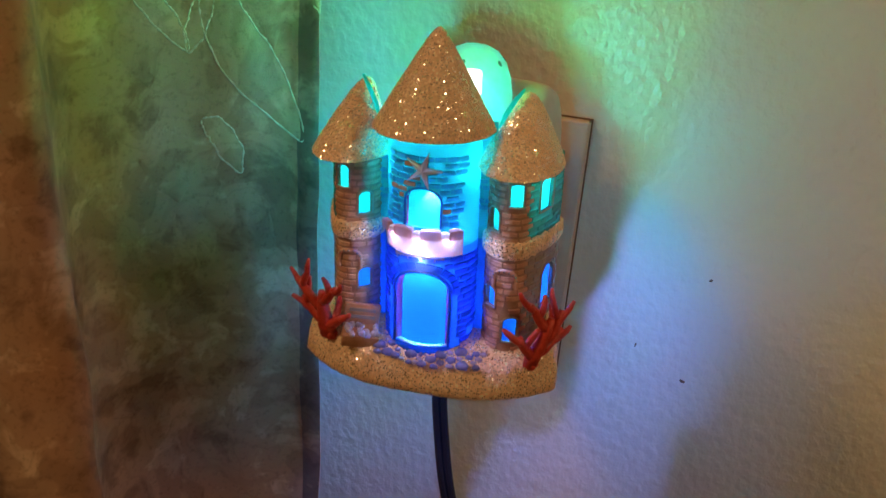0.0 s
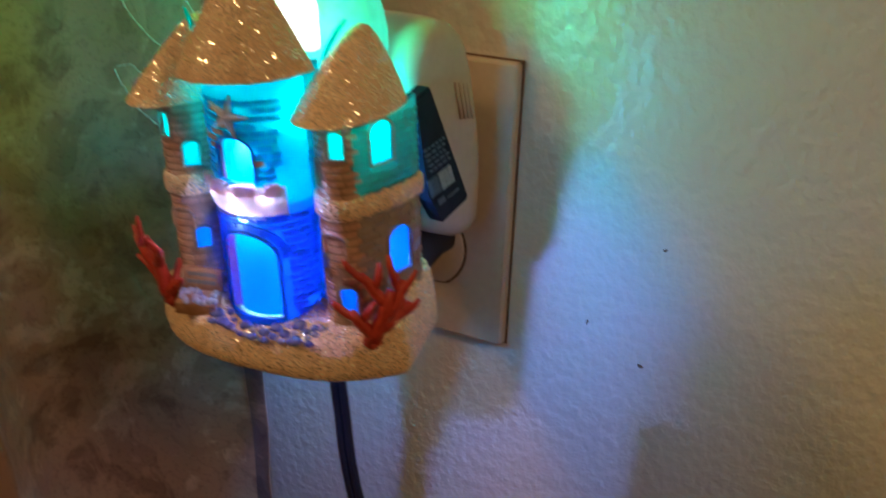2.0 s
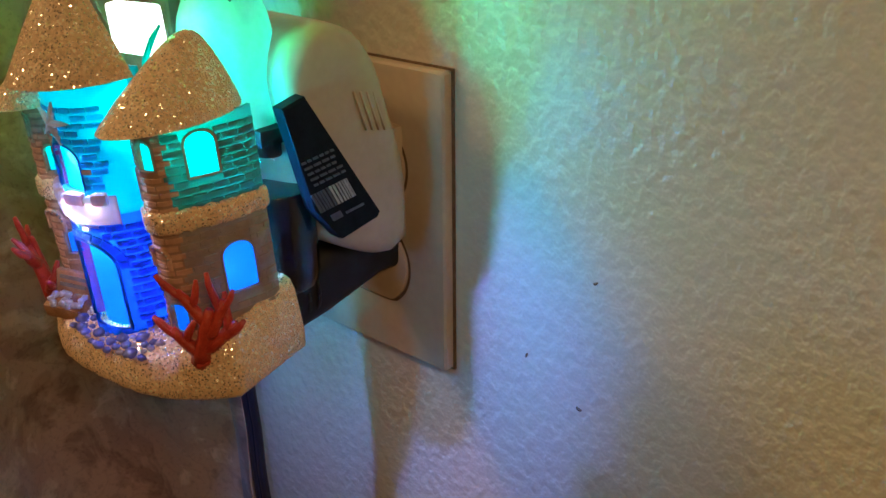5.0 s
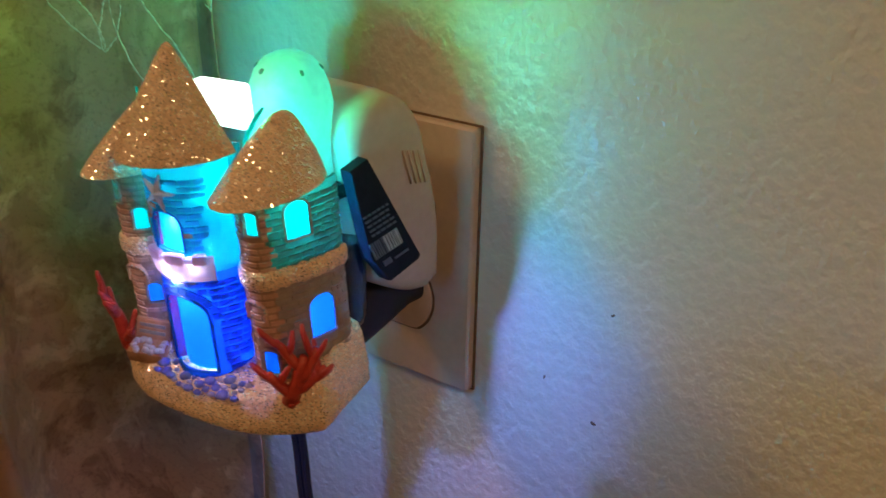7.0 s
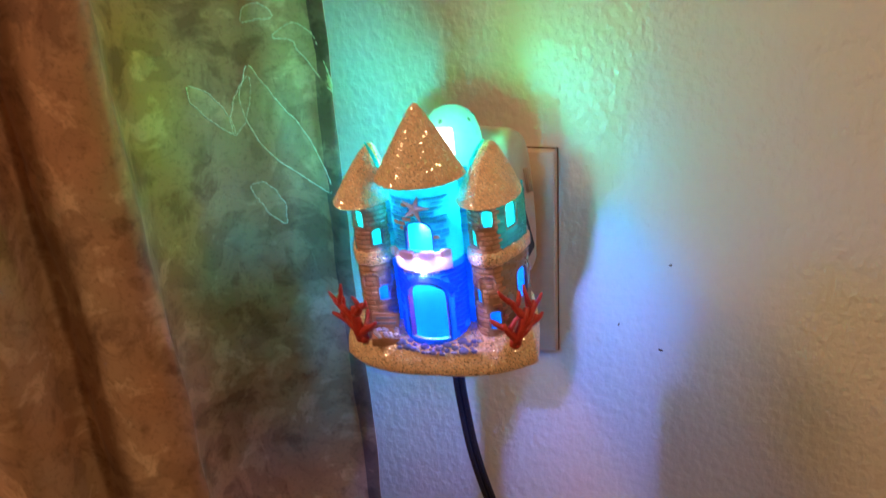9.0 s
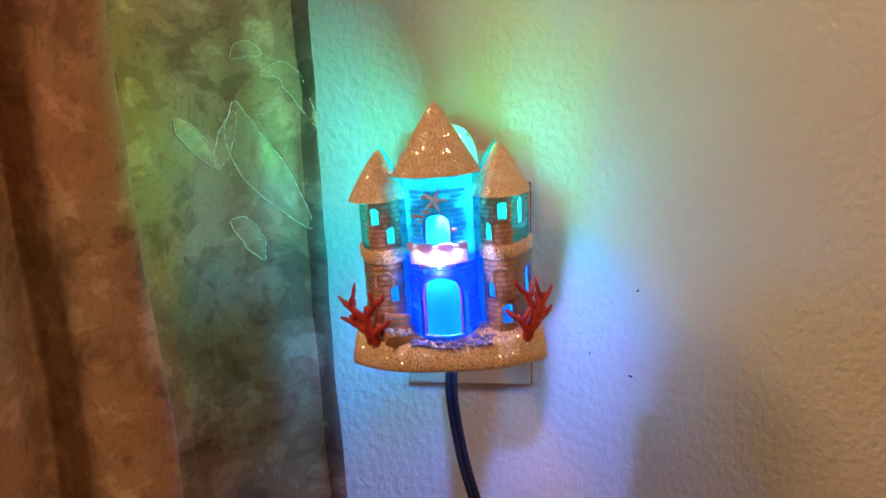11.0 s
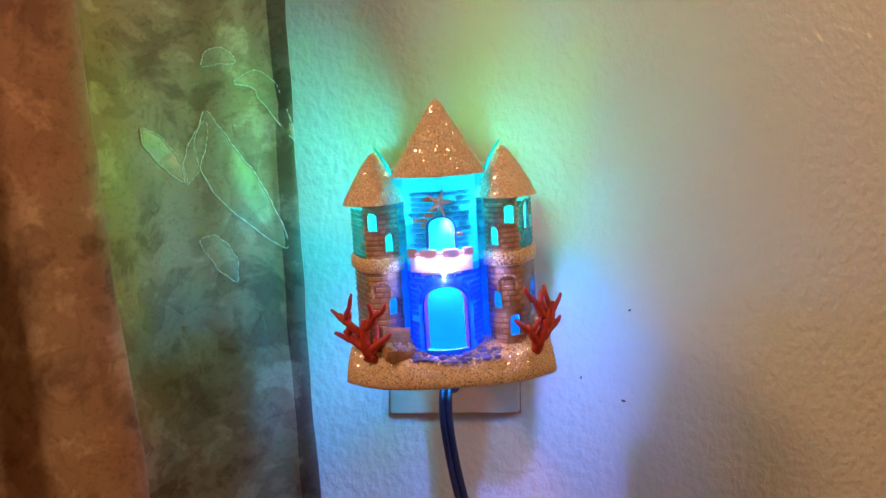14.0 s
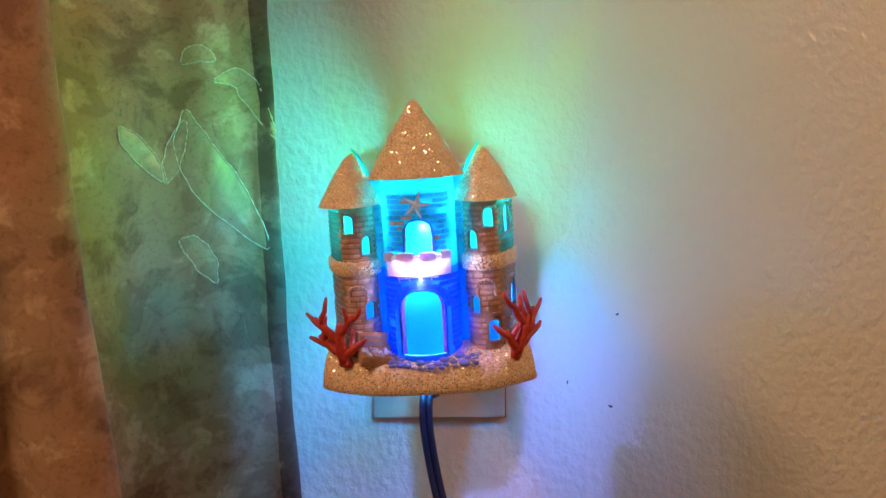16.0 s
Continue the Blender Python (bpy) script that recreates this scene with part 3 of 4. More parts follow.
# ---------------------------------------------------------------- plug-in warmer that carries the castle
def warmer():
    top = tagged(empty("plug_in_warmer", ASKEW), "white plug-in scent warmer with glowing frosted dome and dark bottle", "plug-in warmer")
    side = smooth_path([(0, -0.0185, 0.398), (0, -0.0187, 0.418), (0, -0.0216, 0.435), (0, -0.0261, 0.449), (0, -0.0305, 0.463), (0, -0.0375, 0.4735), (0, -0.0480, 0.4775),
                        (0, -0.0600, 0.4740), (0, -0.0655, 0.463), (0, -0.0625, 0.445), (0, -0.0575, 0.425), (0, -0.0545, 0.411), (0, -0.0500, 0.4055), (0, -0.0350, 0.3975), (0, -0.0250, 0.3950)], 4)
    mid = Vector((0, sum(p.y for p in side) / len(side), sum(p.z for p in side) / len(side)))
    bm = bmesh.new()
    rings = []
    for x, k in ((-0.0290, 0.70), (-0.0288, 0.84), (-0.0275, 0.93), (-0.0245, 0.985), (-0.018, 1.0), (0.0, 1.0), (0.018, 1.0), (0.0245, 0.985), (0.0275, 0.93), (0.0288, 0.84), (0.0290, 0.70)):
        ring = [Vector((x, mid.y + (p.y - mid.y) * k, mid.z + (p.z - mid.z) * k)) for p in side]
        for p in ring:
            p.x *= 1 - 0.34 * max(0.0, min(1.0, (-0.038 - p.y) / 0.027)) * (1 if x < 0 else 0.25)
        rings.append(ring)
    loft(bm, rings)
    body = soften(part("body", bm, WHITE, top, "rounded white plastic body"), 50)
    bm = bmesh.new()
    box(bm, (-0.0165, -0.0300, 0.405), (0.0165, -0.0069, 0.436), 0.002)
    soften(part("plug_block", bm, WHITE, top))
    for i in range(4):
        bm = bmesh.new()
        a = Vector((0.0287, -0.0415 + i * 0.0026, 0.4560 - i * 0.0005))
        tube(bm, [a, a + Vector((0.0005, 0.0040, -0.0130))], 0.00045, 6)
        part("vent_rib", bm, WHITE, body)
    # dark label panel on the side, leaning with the body
    bm = bmesh.new()
    corners = [(-0.0710, 0.4570), (-0.0625, 0.4592), (-0.0495, 0.4380), (-0.0352, 0.4148), (-0.0362, 0.4134), (-0.0510, 0.4104), (-0.0528, 0.4112), (-0.0620, 0.4230)]
    loft(bm, [[(0.0270, y, z) for y, z in corners], [(0.0312, y, z) for y, z in corners],
              [(0.0318, y * 0.985 - 0.0008, (z - 0.433) * 0.97 + 0.433) for y, z in corners]])
    panel = soften(part("label_panel", bm, INK, top, "glossy dark label with barcode"), 30)
    down, across = Vector((0, 0.0239, -0.0456)).normalized(), Vector((0, 0.0206, 0.0028)).normalized()
    origin = Vector((0.0320, -0.0606, 0.4588))

    def bar(u0, u1, v0, v1, mat, name):
        bm = bmesh.new()
        lo = [origin + across * u + down * v for u, v in ((u0, v0), (u1, v0), (u1, v1), (u0, v1))]
        loft(bm, [[p - Vector((0.0004, 0, 0)) for p in lo], [p + Vector((0.0002, 0, 0)) for p in lo]])
        part(name, bm, mat, panel, "", False)

    rng = random.Random(4)
    for row in range(5):
        u = -0.0145
        while u < -0.003:
            w = rng.uniform(0.0012, 0.003)
            bar(u, min(u + w, -0.002), 0.0195 + row * 0.0022, 0.0203 + row * 0.0022, DIMPRINT, "print_bar")
            u += w + 0.0007
    u = -0.0175
    while u < -0.0030:
        w = rng.uniform(0.0003, 0.0010)
        bar(u, u + w, 0.0315, 0.0390, PRINT if u > -0.011 else DIMPRINT, "barcode_bar")
        u += w + rng.uniform(0.0003, 0.0006)
    bar(-0.0150, -0.0110, 0.0415, 0.0440, DIMPRINT, "print_bar")
    bar(-0.0095, -0.0020, 0.0430, 0.0438, DIMPRINT, "print_bar")
    # frosted dome
    cx, cy = 0.0030, -0.0690
    bm = bmesh.new()
    lathe(bm, (cx, cy, 0.4475), [(0.0150, 0.0), (0.0152, 0.008), (0.0150, 0.020), (0.0143, 0.027), (0.0132, 0.0330), (0.0112, 0.0382), (0.0082, 0.0418), (0.0043, 0.0437), (0.0006, 0.0442)], 40, (1, 1), (False, True))
    dome = part("dome", bm, FROST, top, "frosted dome glowing green")
    for i in range(4):
        a = radians((-150, -95, -20, 40)[i])
        bm = bmesh.new()
        ball(bm, (0, 0, 0), (0.0012, 0.0007 + 0.0003 * (i % 2), 0.0004), 2)
        bmesh.ops.transform(bm, matrix=pose(cx + 0.0108 * math.cos(a), cy + 0.0108 * math.sin(a), 0.4475 + 0.0390, 0, 50, math.degrees(a)), verts=bm.verts)
        part("vent_hole", bm, HOLE, dome)
    # bottle with clear shoulder and dark oil
    bx, by = 0.0135, -0.0640
    bm = bmesh.new()
    lathe(bm, (bx, by, 0.3925), [(0.0008, 0.0), (0.0100, 0.0004), (0.0126, 0.0022), (0.0132, 0.006), (0.0132, 0.040), (0.0127, 0.0450), (0.0104, 0.0500), (0.0075, 0.0530), (0.0070, 0.0550)], 36)
    bottle = part("bottle", bm, BOTTLE, top, "clear glass bottle")
    bm = bmesh.new()
    lathe(bm, (bx, by, 0.3925), [(0.0008, 0.0030), (0.0112, 0.0040), (0.0122, 0.007), (0.0122, 0.0340), (0.0118, 0.0350), (0.0008, 0.0352)], 32)
    soften(part("oil", bm, OIL, bottle, "dark oil in the bottle"))
    bm = bmesh.new()
    tube(bm, [(bx, by, 0.437), (bx, by, 0.449)], 0.0028, 12)
    part("wick", bm, BLACK, bottle)
    bm = bmesh.new()
    box(bm, (-0.009, -0.0720, 0.4425), (0.021, -0.0520, 0.4485), 0.002)
    soften(part("neck_clamp", bm, BLACK, top, "black clamp round the bottle neck"))
    # light pipe and the bracket on which the castle hangs
    bm = bmesh.new()
    box(bm, (-0.0105, 0.0, 0.0060), (0.0100, 0.0050, 0.0200), 0.0016, 3)
    pipe = part("light_pipe", bm, PIPE, top, "blazing white block of the light engine")
    pipe.matrix_local = ASKEW.inverted() @ CASTLE @ pose(0.0, 0.0205, 0.0810)
    bm = bmesh.new()
    box(bm, (0.0035, -0.1120, 0.4400), (0.0070, -0.0640, 0.4420), 0.0006)
    part("bracket", bm, BLACK, top, "", False)


warmer()


# ---------------------------------------------------------------- power cord
def power_cord():
    top = tagged(empty("power_cord", ASKEW), "black two-wire power cord with its plug in the socket", "power cord")
    bm = bmesh.new()
    spine = [(0.0060, -0.0076, 0.3870), (0.0062, -0.0200, 0.3880), (0.0060, -0.0330, 0.3890), (0.0052, -0.0450, 0.3865), (0.0045, -0.0570, 0.3815), (0.0040, -0.0660, 0.3745)]
    shape = [(0.0085, 0.0070), (0.0088, 0.0072), (0.0100, 0.0118), (0.0102, 0.0130), (0.0088, 0.0112), (0.0052, 0.0066)]
    rings = []
    for (x, y, z), (w, h) in zip(spine, shape):
        rings.append([(x + w * math.copysign(abs(math.cos(a)) ** 0.6, math.cos(a)), y, z + h * math.copysign(abs(math.sin(a)) ** 0.6, math.sin(a))) for a in [2 * math.pi * k / 24 for k in range(24)]])
    loft(bm, rings)
    plug = soften(part("plug", bm, BLACK, top, "ribbed black plug"))
    for i in range(5):
        y = -0.0500 - i * 0.0034
        bm = bmesh.new()
        r = 0.0108 - i * 0.0012
        tube(bm, [(0.0046 + r * math.cos(a), y, 0.3845 - i * 0.0022 + r * math.sin(a)) for a in [2 * math.pi * k / 20 for k in range(21)]], 0.0007, 6)
        part("rib", bm, BLACK, plug)
    for x in (-0.0064, 0.0064):
        bm = bmesh.new()
        box(bm, (x - 0.0008, -0.0120, 0.3800), (x + 0.0008, -0.0060, 0.3870))
        part("prong", bm, METAL, plug, "", False)
    path = smooth_path([(0.0042, -0.0600, 0.3800), (0.0034, -0.0680, 0.3740), (0.0030, -0.0735, 0.3660), (0.0036, -0.0752, 0.3550), (0.0062, -0.0760, 0.3380), (0.0105, -0.0785, 0.3200), (0.0165, -0.0800, 0.3010),
                        (0.0270, -0.0800, 0.2700), (0.0420, -0.0780, 0.2200), (0.0550, -0.0740, 0.1500), (0.0600, -0.0700, 0.0700), (0.0640, -0.0720, 0.0200), (0.0800, -0.0900, 0.0035), (0.1400, -0.1300, 0.0032), (0.3, -0.15, 0.0032)], 8)
    for s in (-1, 1):
        bm = bmesh.new()
        tube(bm, [p + Vector((s * 0.00145, 0.0004 * s, 0)) for p in path], 0.00165, 10)
        part("wire", bm, CORD, top, "glossy black wire sleeve")


power_cord()


# ---------------------------------------------------------------- the sand castle
class Wall:
    """An upright wall along a plan curve; u runs along it in metres, z is height."""

    def __init__(self, points, steps=10):
        self.pts = [Vector((p.x, p.y)) for p in smooth_path([(x, y, 0) for x, y in points], steps)]
        self.at = [0.0]
        for a, b in zip(self.pts, self.pts[1:]):
            self.at.append(self.at[-1] + (b - a).length)
        self.length = self.at[-1]

    def point(self, u, z, out=0.0):
        u = max(0.0, min(self.length - 1e-6, u))
        i = next(k for k in range(len(self.at) - 1) if u <= self.at[k + 1])
        f = (u - self.at[i]) / (self.at[i + 1] - self.at[i])
        p = self.pts[i].lerp(self.pts[i + 1], f)
        a = self.pts[max(i - 1, 0) + 1] - self.pts[max(i - 1, 0)]
        b = self.pts[i + 1] - self.pts[i]
        t = a.lerp(b, f).normalized()
        return Vector((p.x + t.y * out, p.y - t.x * out, z))

    def u_near(self, x, y):
        i = min(range(len(self.pts)), key=lambda k: (self.pts[k] - Vector((x, y))).length)
        return self.at[i]


def arch_top(hole, u):
    mid, half, low, high = hole
    f = min(1.0, abs(u - mid) / half)
    rise = min(half, high - low) * 0.8
    return high - rise * (1 - math.sqrt(max(0.0, 1 - f * f)))


def within(hole, u, z, grow=0.0):
    mid, half, low, high = hole
    return abs(u - mid) < half + grow and low - grow < z < arch_top(hole, u) + grow


def opening_width(hole, low, high, grow=0.0005):
    """Half the width that an opening takes from a course between two heights."""
    mid, half, foot, crown = hole
    if high < foot - grow or low > crown + grow:
        return 0.0
    rise = min(half, crown - foot) * 0.8
    f = max(0.0, (low - (crown - rise)) / rise)
    return half * math.sqrt(max(0.0, 1 - f * f)) + grow


def wall_mesh(wall, low, high, holes, thick=0.0010, du=0.0007, dz=0.0007, span=None):
    bm = bmesh.new()
    u0, u1 = span or (0.0, wall.length)
    nu, nz = max(2, round((u1 - u0) / du)), max(2, round((high - low) / dz))
    us, zs = [u0 + (u1 - u0) * i / nu for i in range(nu + 1)], [low + (high - low) * j / nz for j in range(nz + 1)]
    grids = []
    for out in (0.0, -thick):
        grids.append([[bm.verts.new(wall.point(u, z, out)) for u in us] for z in zs])
    keep = [[not any(within(h, (us[i] + us[i + 1]) / 2, (zs[j] + zs[j + 1]) / 2) for h in holes) for i in range(nu)] for j in range(nz)]
    for j in range(nz):
        for i in range(nu):
            if not keep[j][i]:
                continue
            for g, flip in ((grids[0], False), (grids[1], True)):
                f = (g[j][i], g[j][i + 1], g[j + 1][i + 1], g[j + 1][i])
                bm.faces.new(f[::-1] if flip else f)
            for dj, di, ends in ((-1, 0, ((j, i), (j, i + 1))), (1, 0, ((j + 1, i + 1), (j + 1, i))), (0, -1, ((j + 1, i), (j, i))), (0, 1, ((j, i + 1), (j + 1, i + 1)))):
                a, b = j + dj, i + di
                if not (0 <= a < nz and 0 <= b < nu) or not keep[a][b]:
                    (p, q), (r, s) = ends
                    bm.faces.new((grids[0][p][q], grids[1][p][q], grids[1][r][s], grids[0][r][s]))
    for v in [v for v in bm.verts if not v.link_faces]:
        bm.verts.remove(v)
    return bm


def pane_mesh(wall, hole, depth):
    bm = bmesh.new()
    mid, half, low, high = hole
    cols = []
    for i in range(17):
        u = mid + (half + 0.0004) * (i / 8 - 1)
        topz = arch_top(hole, u) + 0.0003
        cols.append([(u, low - 0.0003 + (topz - low + 0.0003) * j / 8) for j in range(9)])
    rows = [[bm.verts.new(wall.point(u, z, depth)) for u, z in c] for c in cols]
    back = [[bm.verts.new(wall.point(u, z, depth - 0.0005)) for u, z in c] for c in cols]
    for g, flip in ((rows, False), (back, True)):
        for a, b in zip(g, g[1:]):
            for j in range(8):
                f = (a[j], b[j], b[j + 1], a[j + 1])
                bm.faces.new(f[::-1] if flip else f)
    return bm


def rim_mesh(wall, hole, r, out=0.0004, sill=True):
    mid, half, low, high = hole
    pts = [wall.point(mid - half, low + (arch_top(hole, mid - half) - low) * j / 5, out) for j in range(5)]
    for i in range(17):
        u = mid + half * math.sin(math.pi / 2 * (i / 8 - 1))
        pts.append(wall.point(u, arch_top(hole, u), out))
    pts += [wall.point(mid + half, low + (arch_top(hole, mid + half) - low) * j / 5, out) for j in (4, 3, 2, 1, 0)]
    if sill:
        pts += [wall.point(mid + half * k / 4, low, out) for k in (2, 0, -2, -4)]
    bm = bmesh.new()
    tube(bm, pts, r, 6)
    return bm


def reveal_mesh(wall, hole, deep):
    """The inner faces of an opening, from the wall's face back to the pane."""
    mid, half, low, high = hole
    line = [(mid - half, low)] + [(mid + half * math.sin(math.pi / 2 * (i / 8 - 1)), 0) for i in range(17)] + [(mid + half, low)]
    line = [(u, z or arch_top(hole, u)) for u, z in line]
    bm = bmesh.new()
    rings = [[wall.point(u, z, out) for u, z in line] for out in (0.0003, -deep * 0.5, -deep)]
    loft(bm, rings, False, (False, False))
    return bm


def brick_mesh(wall, u0, u1, z0, z1, out):
    """One brick, proud of the wall and following its bend."""
    bm = bmesh.new()
    rings = []
    for u in (u0, (u0 + u1) / 2, u1):
        e = 0.00012 if u != (u0 + u1) / 2 else 0.0
        rings.append([wall.point(u, z0, -0.0002), wall.point(u, z0 + 0.0002 + e, out), wall.point(u, z1 - 0.0002 - e, out), wall.point(u, z1, -0.0002)])
    loft(bm, rings)
    return bm


def lay_bricks(parent, wall, low, high, pitch, length, holes, pick, seed, gap=0.00055, chance=1.0):
    rng = random.Random(seed)
    z, row = low, 0
    while z + pitch < high:
        u = 0.0004 - (row % 2) * length * 0.5
        while u < wall.length - 0.001:
            w = length * rng.uniform(0.82, 1.12)
            a, b = max(u, 0.0003), min(u + w - gap, wall.length - 0.0003)
            u += w
            if rng.random() > chance:
                continue
            pieces = [(a, b)]
            for h in holes:
                wide = opening_width(h, z, z + pitch)
                if wide:
                    pieces = [q for c, d in pieces for q in ((c, min(d, h[0] - wide)), (max(c, h[0] + wide), d))]
            mat = pick((a + b) / 2, z, rng)
            for c, d in pieces:
                if mat and d - c > 0.0008:
                    part("brick", brick_mesh(wall, c, d, z, z + pitch - gap, rng.uniform(0.00025, 0.0005)), mat, parent, "", False)
        z += pitch
        row += 1


def belt_mesh(wall, low, high, out, ragged, seed):
    bm = bmesh.new()
    n = 60
    rings = []
    for i in range(n + 1):
        u = wall.length * i / n
        a = low + ragged * noise.noise(Vector((u * 700, seed, 0)))
        b = high + ragged * noise.noise(Vector((u * 700, seed, 9)))
        o = out * (1 + 0.25 * noise.noise(Vector((u * 500, seed, 5))))
        m = (a + b) / 2
        rings.append([wall.point(u, a, -0.0006), wall.point(u, a, o * 0.55), wall.point(u, a + 0.0008, o * 0.9), wall.point(u, m, o), wall.point(u, b - 0.0007, o * 0.9), wall.point(u, b, o * 0.5), wall.point(u, b, -0.0006)])
    loft(bm, rings)
    return bm


def roof_mesh(foot, tip, rx, ry, rows, start, stop, thick, droop=0.0015, seed=0, bulge=0.11):
    """A cone with a rounded tip; open between the angles stop and start where it is cut away."""
    whole = stop - start > 359
    n = 72
    angles = [radians(start + (stop - start) * i / n) for i in range(n if whole else n + 1)]
    bm = bmesh.new()

    def ring(f, inset):
        # f: 0 at the eaves, 1 at the tip
        k = math.sqrt((1 - bulge) * (1 - f) ** 2 + bulge * (1 - f))
        out = []
        for a in angles:
            c = Vector(foot).lerp(Vector(tip), f)
            wob = 1 + 0.018 * noise.noise(Vector((math.cos(a) * 3, math.sin(a) * 3, f * 6 + seed)))
            out.append(Vector((c.x + max(0.0002, rx * k * wob - inset) * math.cos(a), c.y + max(0.0002, ry * k * wob - inset) * math.sin(a), c.z - inset * 0.6 * f - (droop * (1 - f) ** 6))))
        return out

    fs = [i / rows for i in range(rows + 1)]
    outer, inner = [ring(f, 0.0) for f in fs], [ring(f, thick) for f in fs]
    if whole:
        seq = inner[::-1][:1] and [inner[0]] + outer
        loft(bm, seq, True, (False, True))
        loft(bm, inner, True, (False, True))
    else:
        a = loft(bm, outer, False, (False, False))
        b = loft(bm, inner, False, (False, False))
        for side in (0, -1):
            for p, q, r, s in zip(a, a[1:], b, b[1:]):
                bm.faces.new((p[side], q[side], s[side], r[side]))
        for i in range(n):
            bm.faces.new((a[0][i], a[0][i + 1], b[0][i + 1], b[0][i]))
    bmesh.ops.remove_doubles(bm, verts=bm.verts, dist=0.00001)
    return bm


def coral_part(root, height, lean, seed, turn, parent):
    """A branching coral: limbs that fork twice, lumpy and blunt."""
    rng = random.Random(seed)
    bm = bmesh.new()
    ball(bm, root, (0.0030, 0.0026, 0.0020), 2, 0.4)
    coral = part("coral", bm, CORAL, parent, "bright red branching coral")

    def limb(p, d, length, r, level):
        pts = [p]
        for k in range(4):
            d = (d + Vector((rng.uniform(-0.25, 0.25), rng.uniform(-0.15, 0.15), rng.uniform(-0.05, 0.2)))).normalized()
            pts.append(pts[-1] + d * length / 4)
        bm = bmesh.new()
        tube(bm, pts, [r, r * 0.95, r * 0.85, r * 0.75, r * 0.45], 7, 0.2)
        part("limb", bm, CORAL, coral)
        if level:
            for s in (-1, 1):
                side = Vector((math.cos(radians(turn)) * s, math.sin(radians(turn)) * s, 0))
                start = pts[2 if s > 0 else 3]
                limb(start, (d * 0.75 + side * rng.uniform(0.5, 0.95)).normalized(), length * rng.uniform(0.6, 0.85), r * 0.68, level - 1)

    root = Vector(root)
    up = Vector(lean).normalized()
    limb(root, up, height * 0.40, 0.0027, 2)
    side = Vector((math.cos(radians(turn)), math.sin(radians(turn)), 0.55)).normalized()
    limb(root + up * height * 0.10, side, height * 0.28, 0.0021, 1)
    limb(root + up * height * 0.06, Vector((-side.x, -side.y, 0.75)).normalized(), height * 0.24, 0.0020, 1)


def castle():
    top = tagged(empty("castle_night_light", CASTLE), "glittery sand castle night light glowing cyan and blue inside", "night light")

    # base: a mound of sand with a straight back
    def outline(grow, n=48):
        pts = []
        for i in range(n + 1):
            f = 1 - 2 * i / n
            x = 0.0440 * math.copysign(1 - (1 - abs(f)) ** 1.6, f)
            k = abs(x) / 0.0440
            y = -0.0128 + 0.0158 * k ** 2.9
            pts.append((x * (1 + grow / 0.0440), y - grow * (1 - 0.6 * k)))
        back = [(0.0300, 0.0080), (0.0305, 0.0322), (0.0386 + grow, 0.0322), (0.0398 + grow, 0.0318), (0.0421 + grow, 0.018), (0.0440 + grow, 0.0060)]
        # open behind, where the bottle and the warmer fit in
        return [(x + 0.0006, y) for x, y in pts + [(-x, y) for x, y in back[::-1]] + back]

    def ground(x, y):
        return 0.0108 + 0.0125 * max(0.0, min(1.0, (y + 0.0128) / 0.0385)) + 0.0007 * noise.noise(Vector((x * 160, y * 160, 2)))

    bm = bmesh.new()
    rings = []
    for grow, f in ((-0.0030, 0.0), (-0.0006, 0.03), (0.0002, 0.10), (0.0, 0.35), (-0.0007, 0.62), (-0.0017, 0.85), (-0.0030, 0.97)):
        rings.append([(x + 0.0004 * noise.noise(Vector((x * 250, y * 250, f * 3))), y + 0.0004 * noise.noise(Vector((x * 250, y * 250, f * 3 + 7))), f * ground(x, y)) for x, y in outline(grow)])
    rings.append([(x, y, ground(x, y)) for x, y in outline(-0.0048)])
    loft(bm, rings)
    base = soften(part("base", bm, SAND, top, "glittery sand base"), 60)

    # walls
    r, cy = 0.0150, 0.0075
    mid = Wall([(r * math.cos(radians(a)), cy + r * math.sin(radians(a))) for a in range(180, 361, 12)], 4)
    centre = mid.length / 2
    door = (centre, 0.0100, 0.0150, 0.0420)
    window = (centre, 0.0060, 0.0570, 0.0700)
    tower = soften(part("middle_tower", wall_mesh(mid, 0.0500, 0.0885, [window]), CLEAR, top, "translucent upper storey glowing cyan"))
    gatehouse = soften(part("gatehouse", wall_mesh(mid, 0.0115, 0.0500, [door]), DEEP, top, "translucent lower storey glowing deep blue"))
    for hole, name in ((door, "door"), (window, "window")):
        deep = 0.0030 if hole is door else 0.0018
        p = part(name + "_pane", pane_mesh(mid, hole, -deep), LOWPANE if hole is door else PANE, top, "glowing diffusing pane")
        part(name + "_reveal", reveal_mesh(mid, hole, deep), RIM, p, "purple painted reveal")
        part(name + "_rim", rim_mesh(mid, hole, 0.00055 if hole is door else 0.00035, 0.0, False), DEEP, p)
    over = (centre, 0.0124, 0.0150, 0.0448)
    # wedge-shaped stones round the door arch
    spring = 0.0420 - 0.0080
    for i in range(13):
        a0, a1 = math.pi * (i + 0.08) / 13, math.pi * (i + 0.92) / 13
        bm = bmesh.new()
        rings = []
        for a in (a0, (a0 + a1) / 2, a1):
            rings.append([mid.point(centre + r0 * 1.04 * math.cos(a), spring + r0 * 0.84 * math.sin(a), o) for r0, o in ((0.0106, -0.0002), (0.0108, 0.0005), (0.0130, 0.0005), (0.0132, -0.0002))])
        loft(bm, rings)
        part("arch_stone", bm, DEEP, gatehouse, "", False)

    def mid_brick(u, z, rng):
        if abs(u - centre) > 0.0135:
            return None
        return PAINT if rng.random() < (0.18 if u < centre else 0.06) else BRICKBLUE

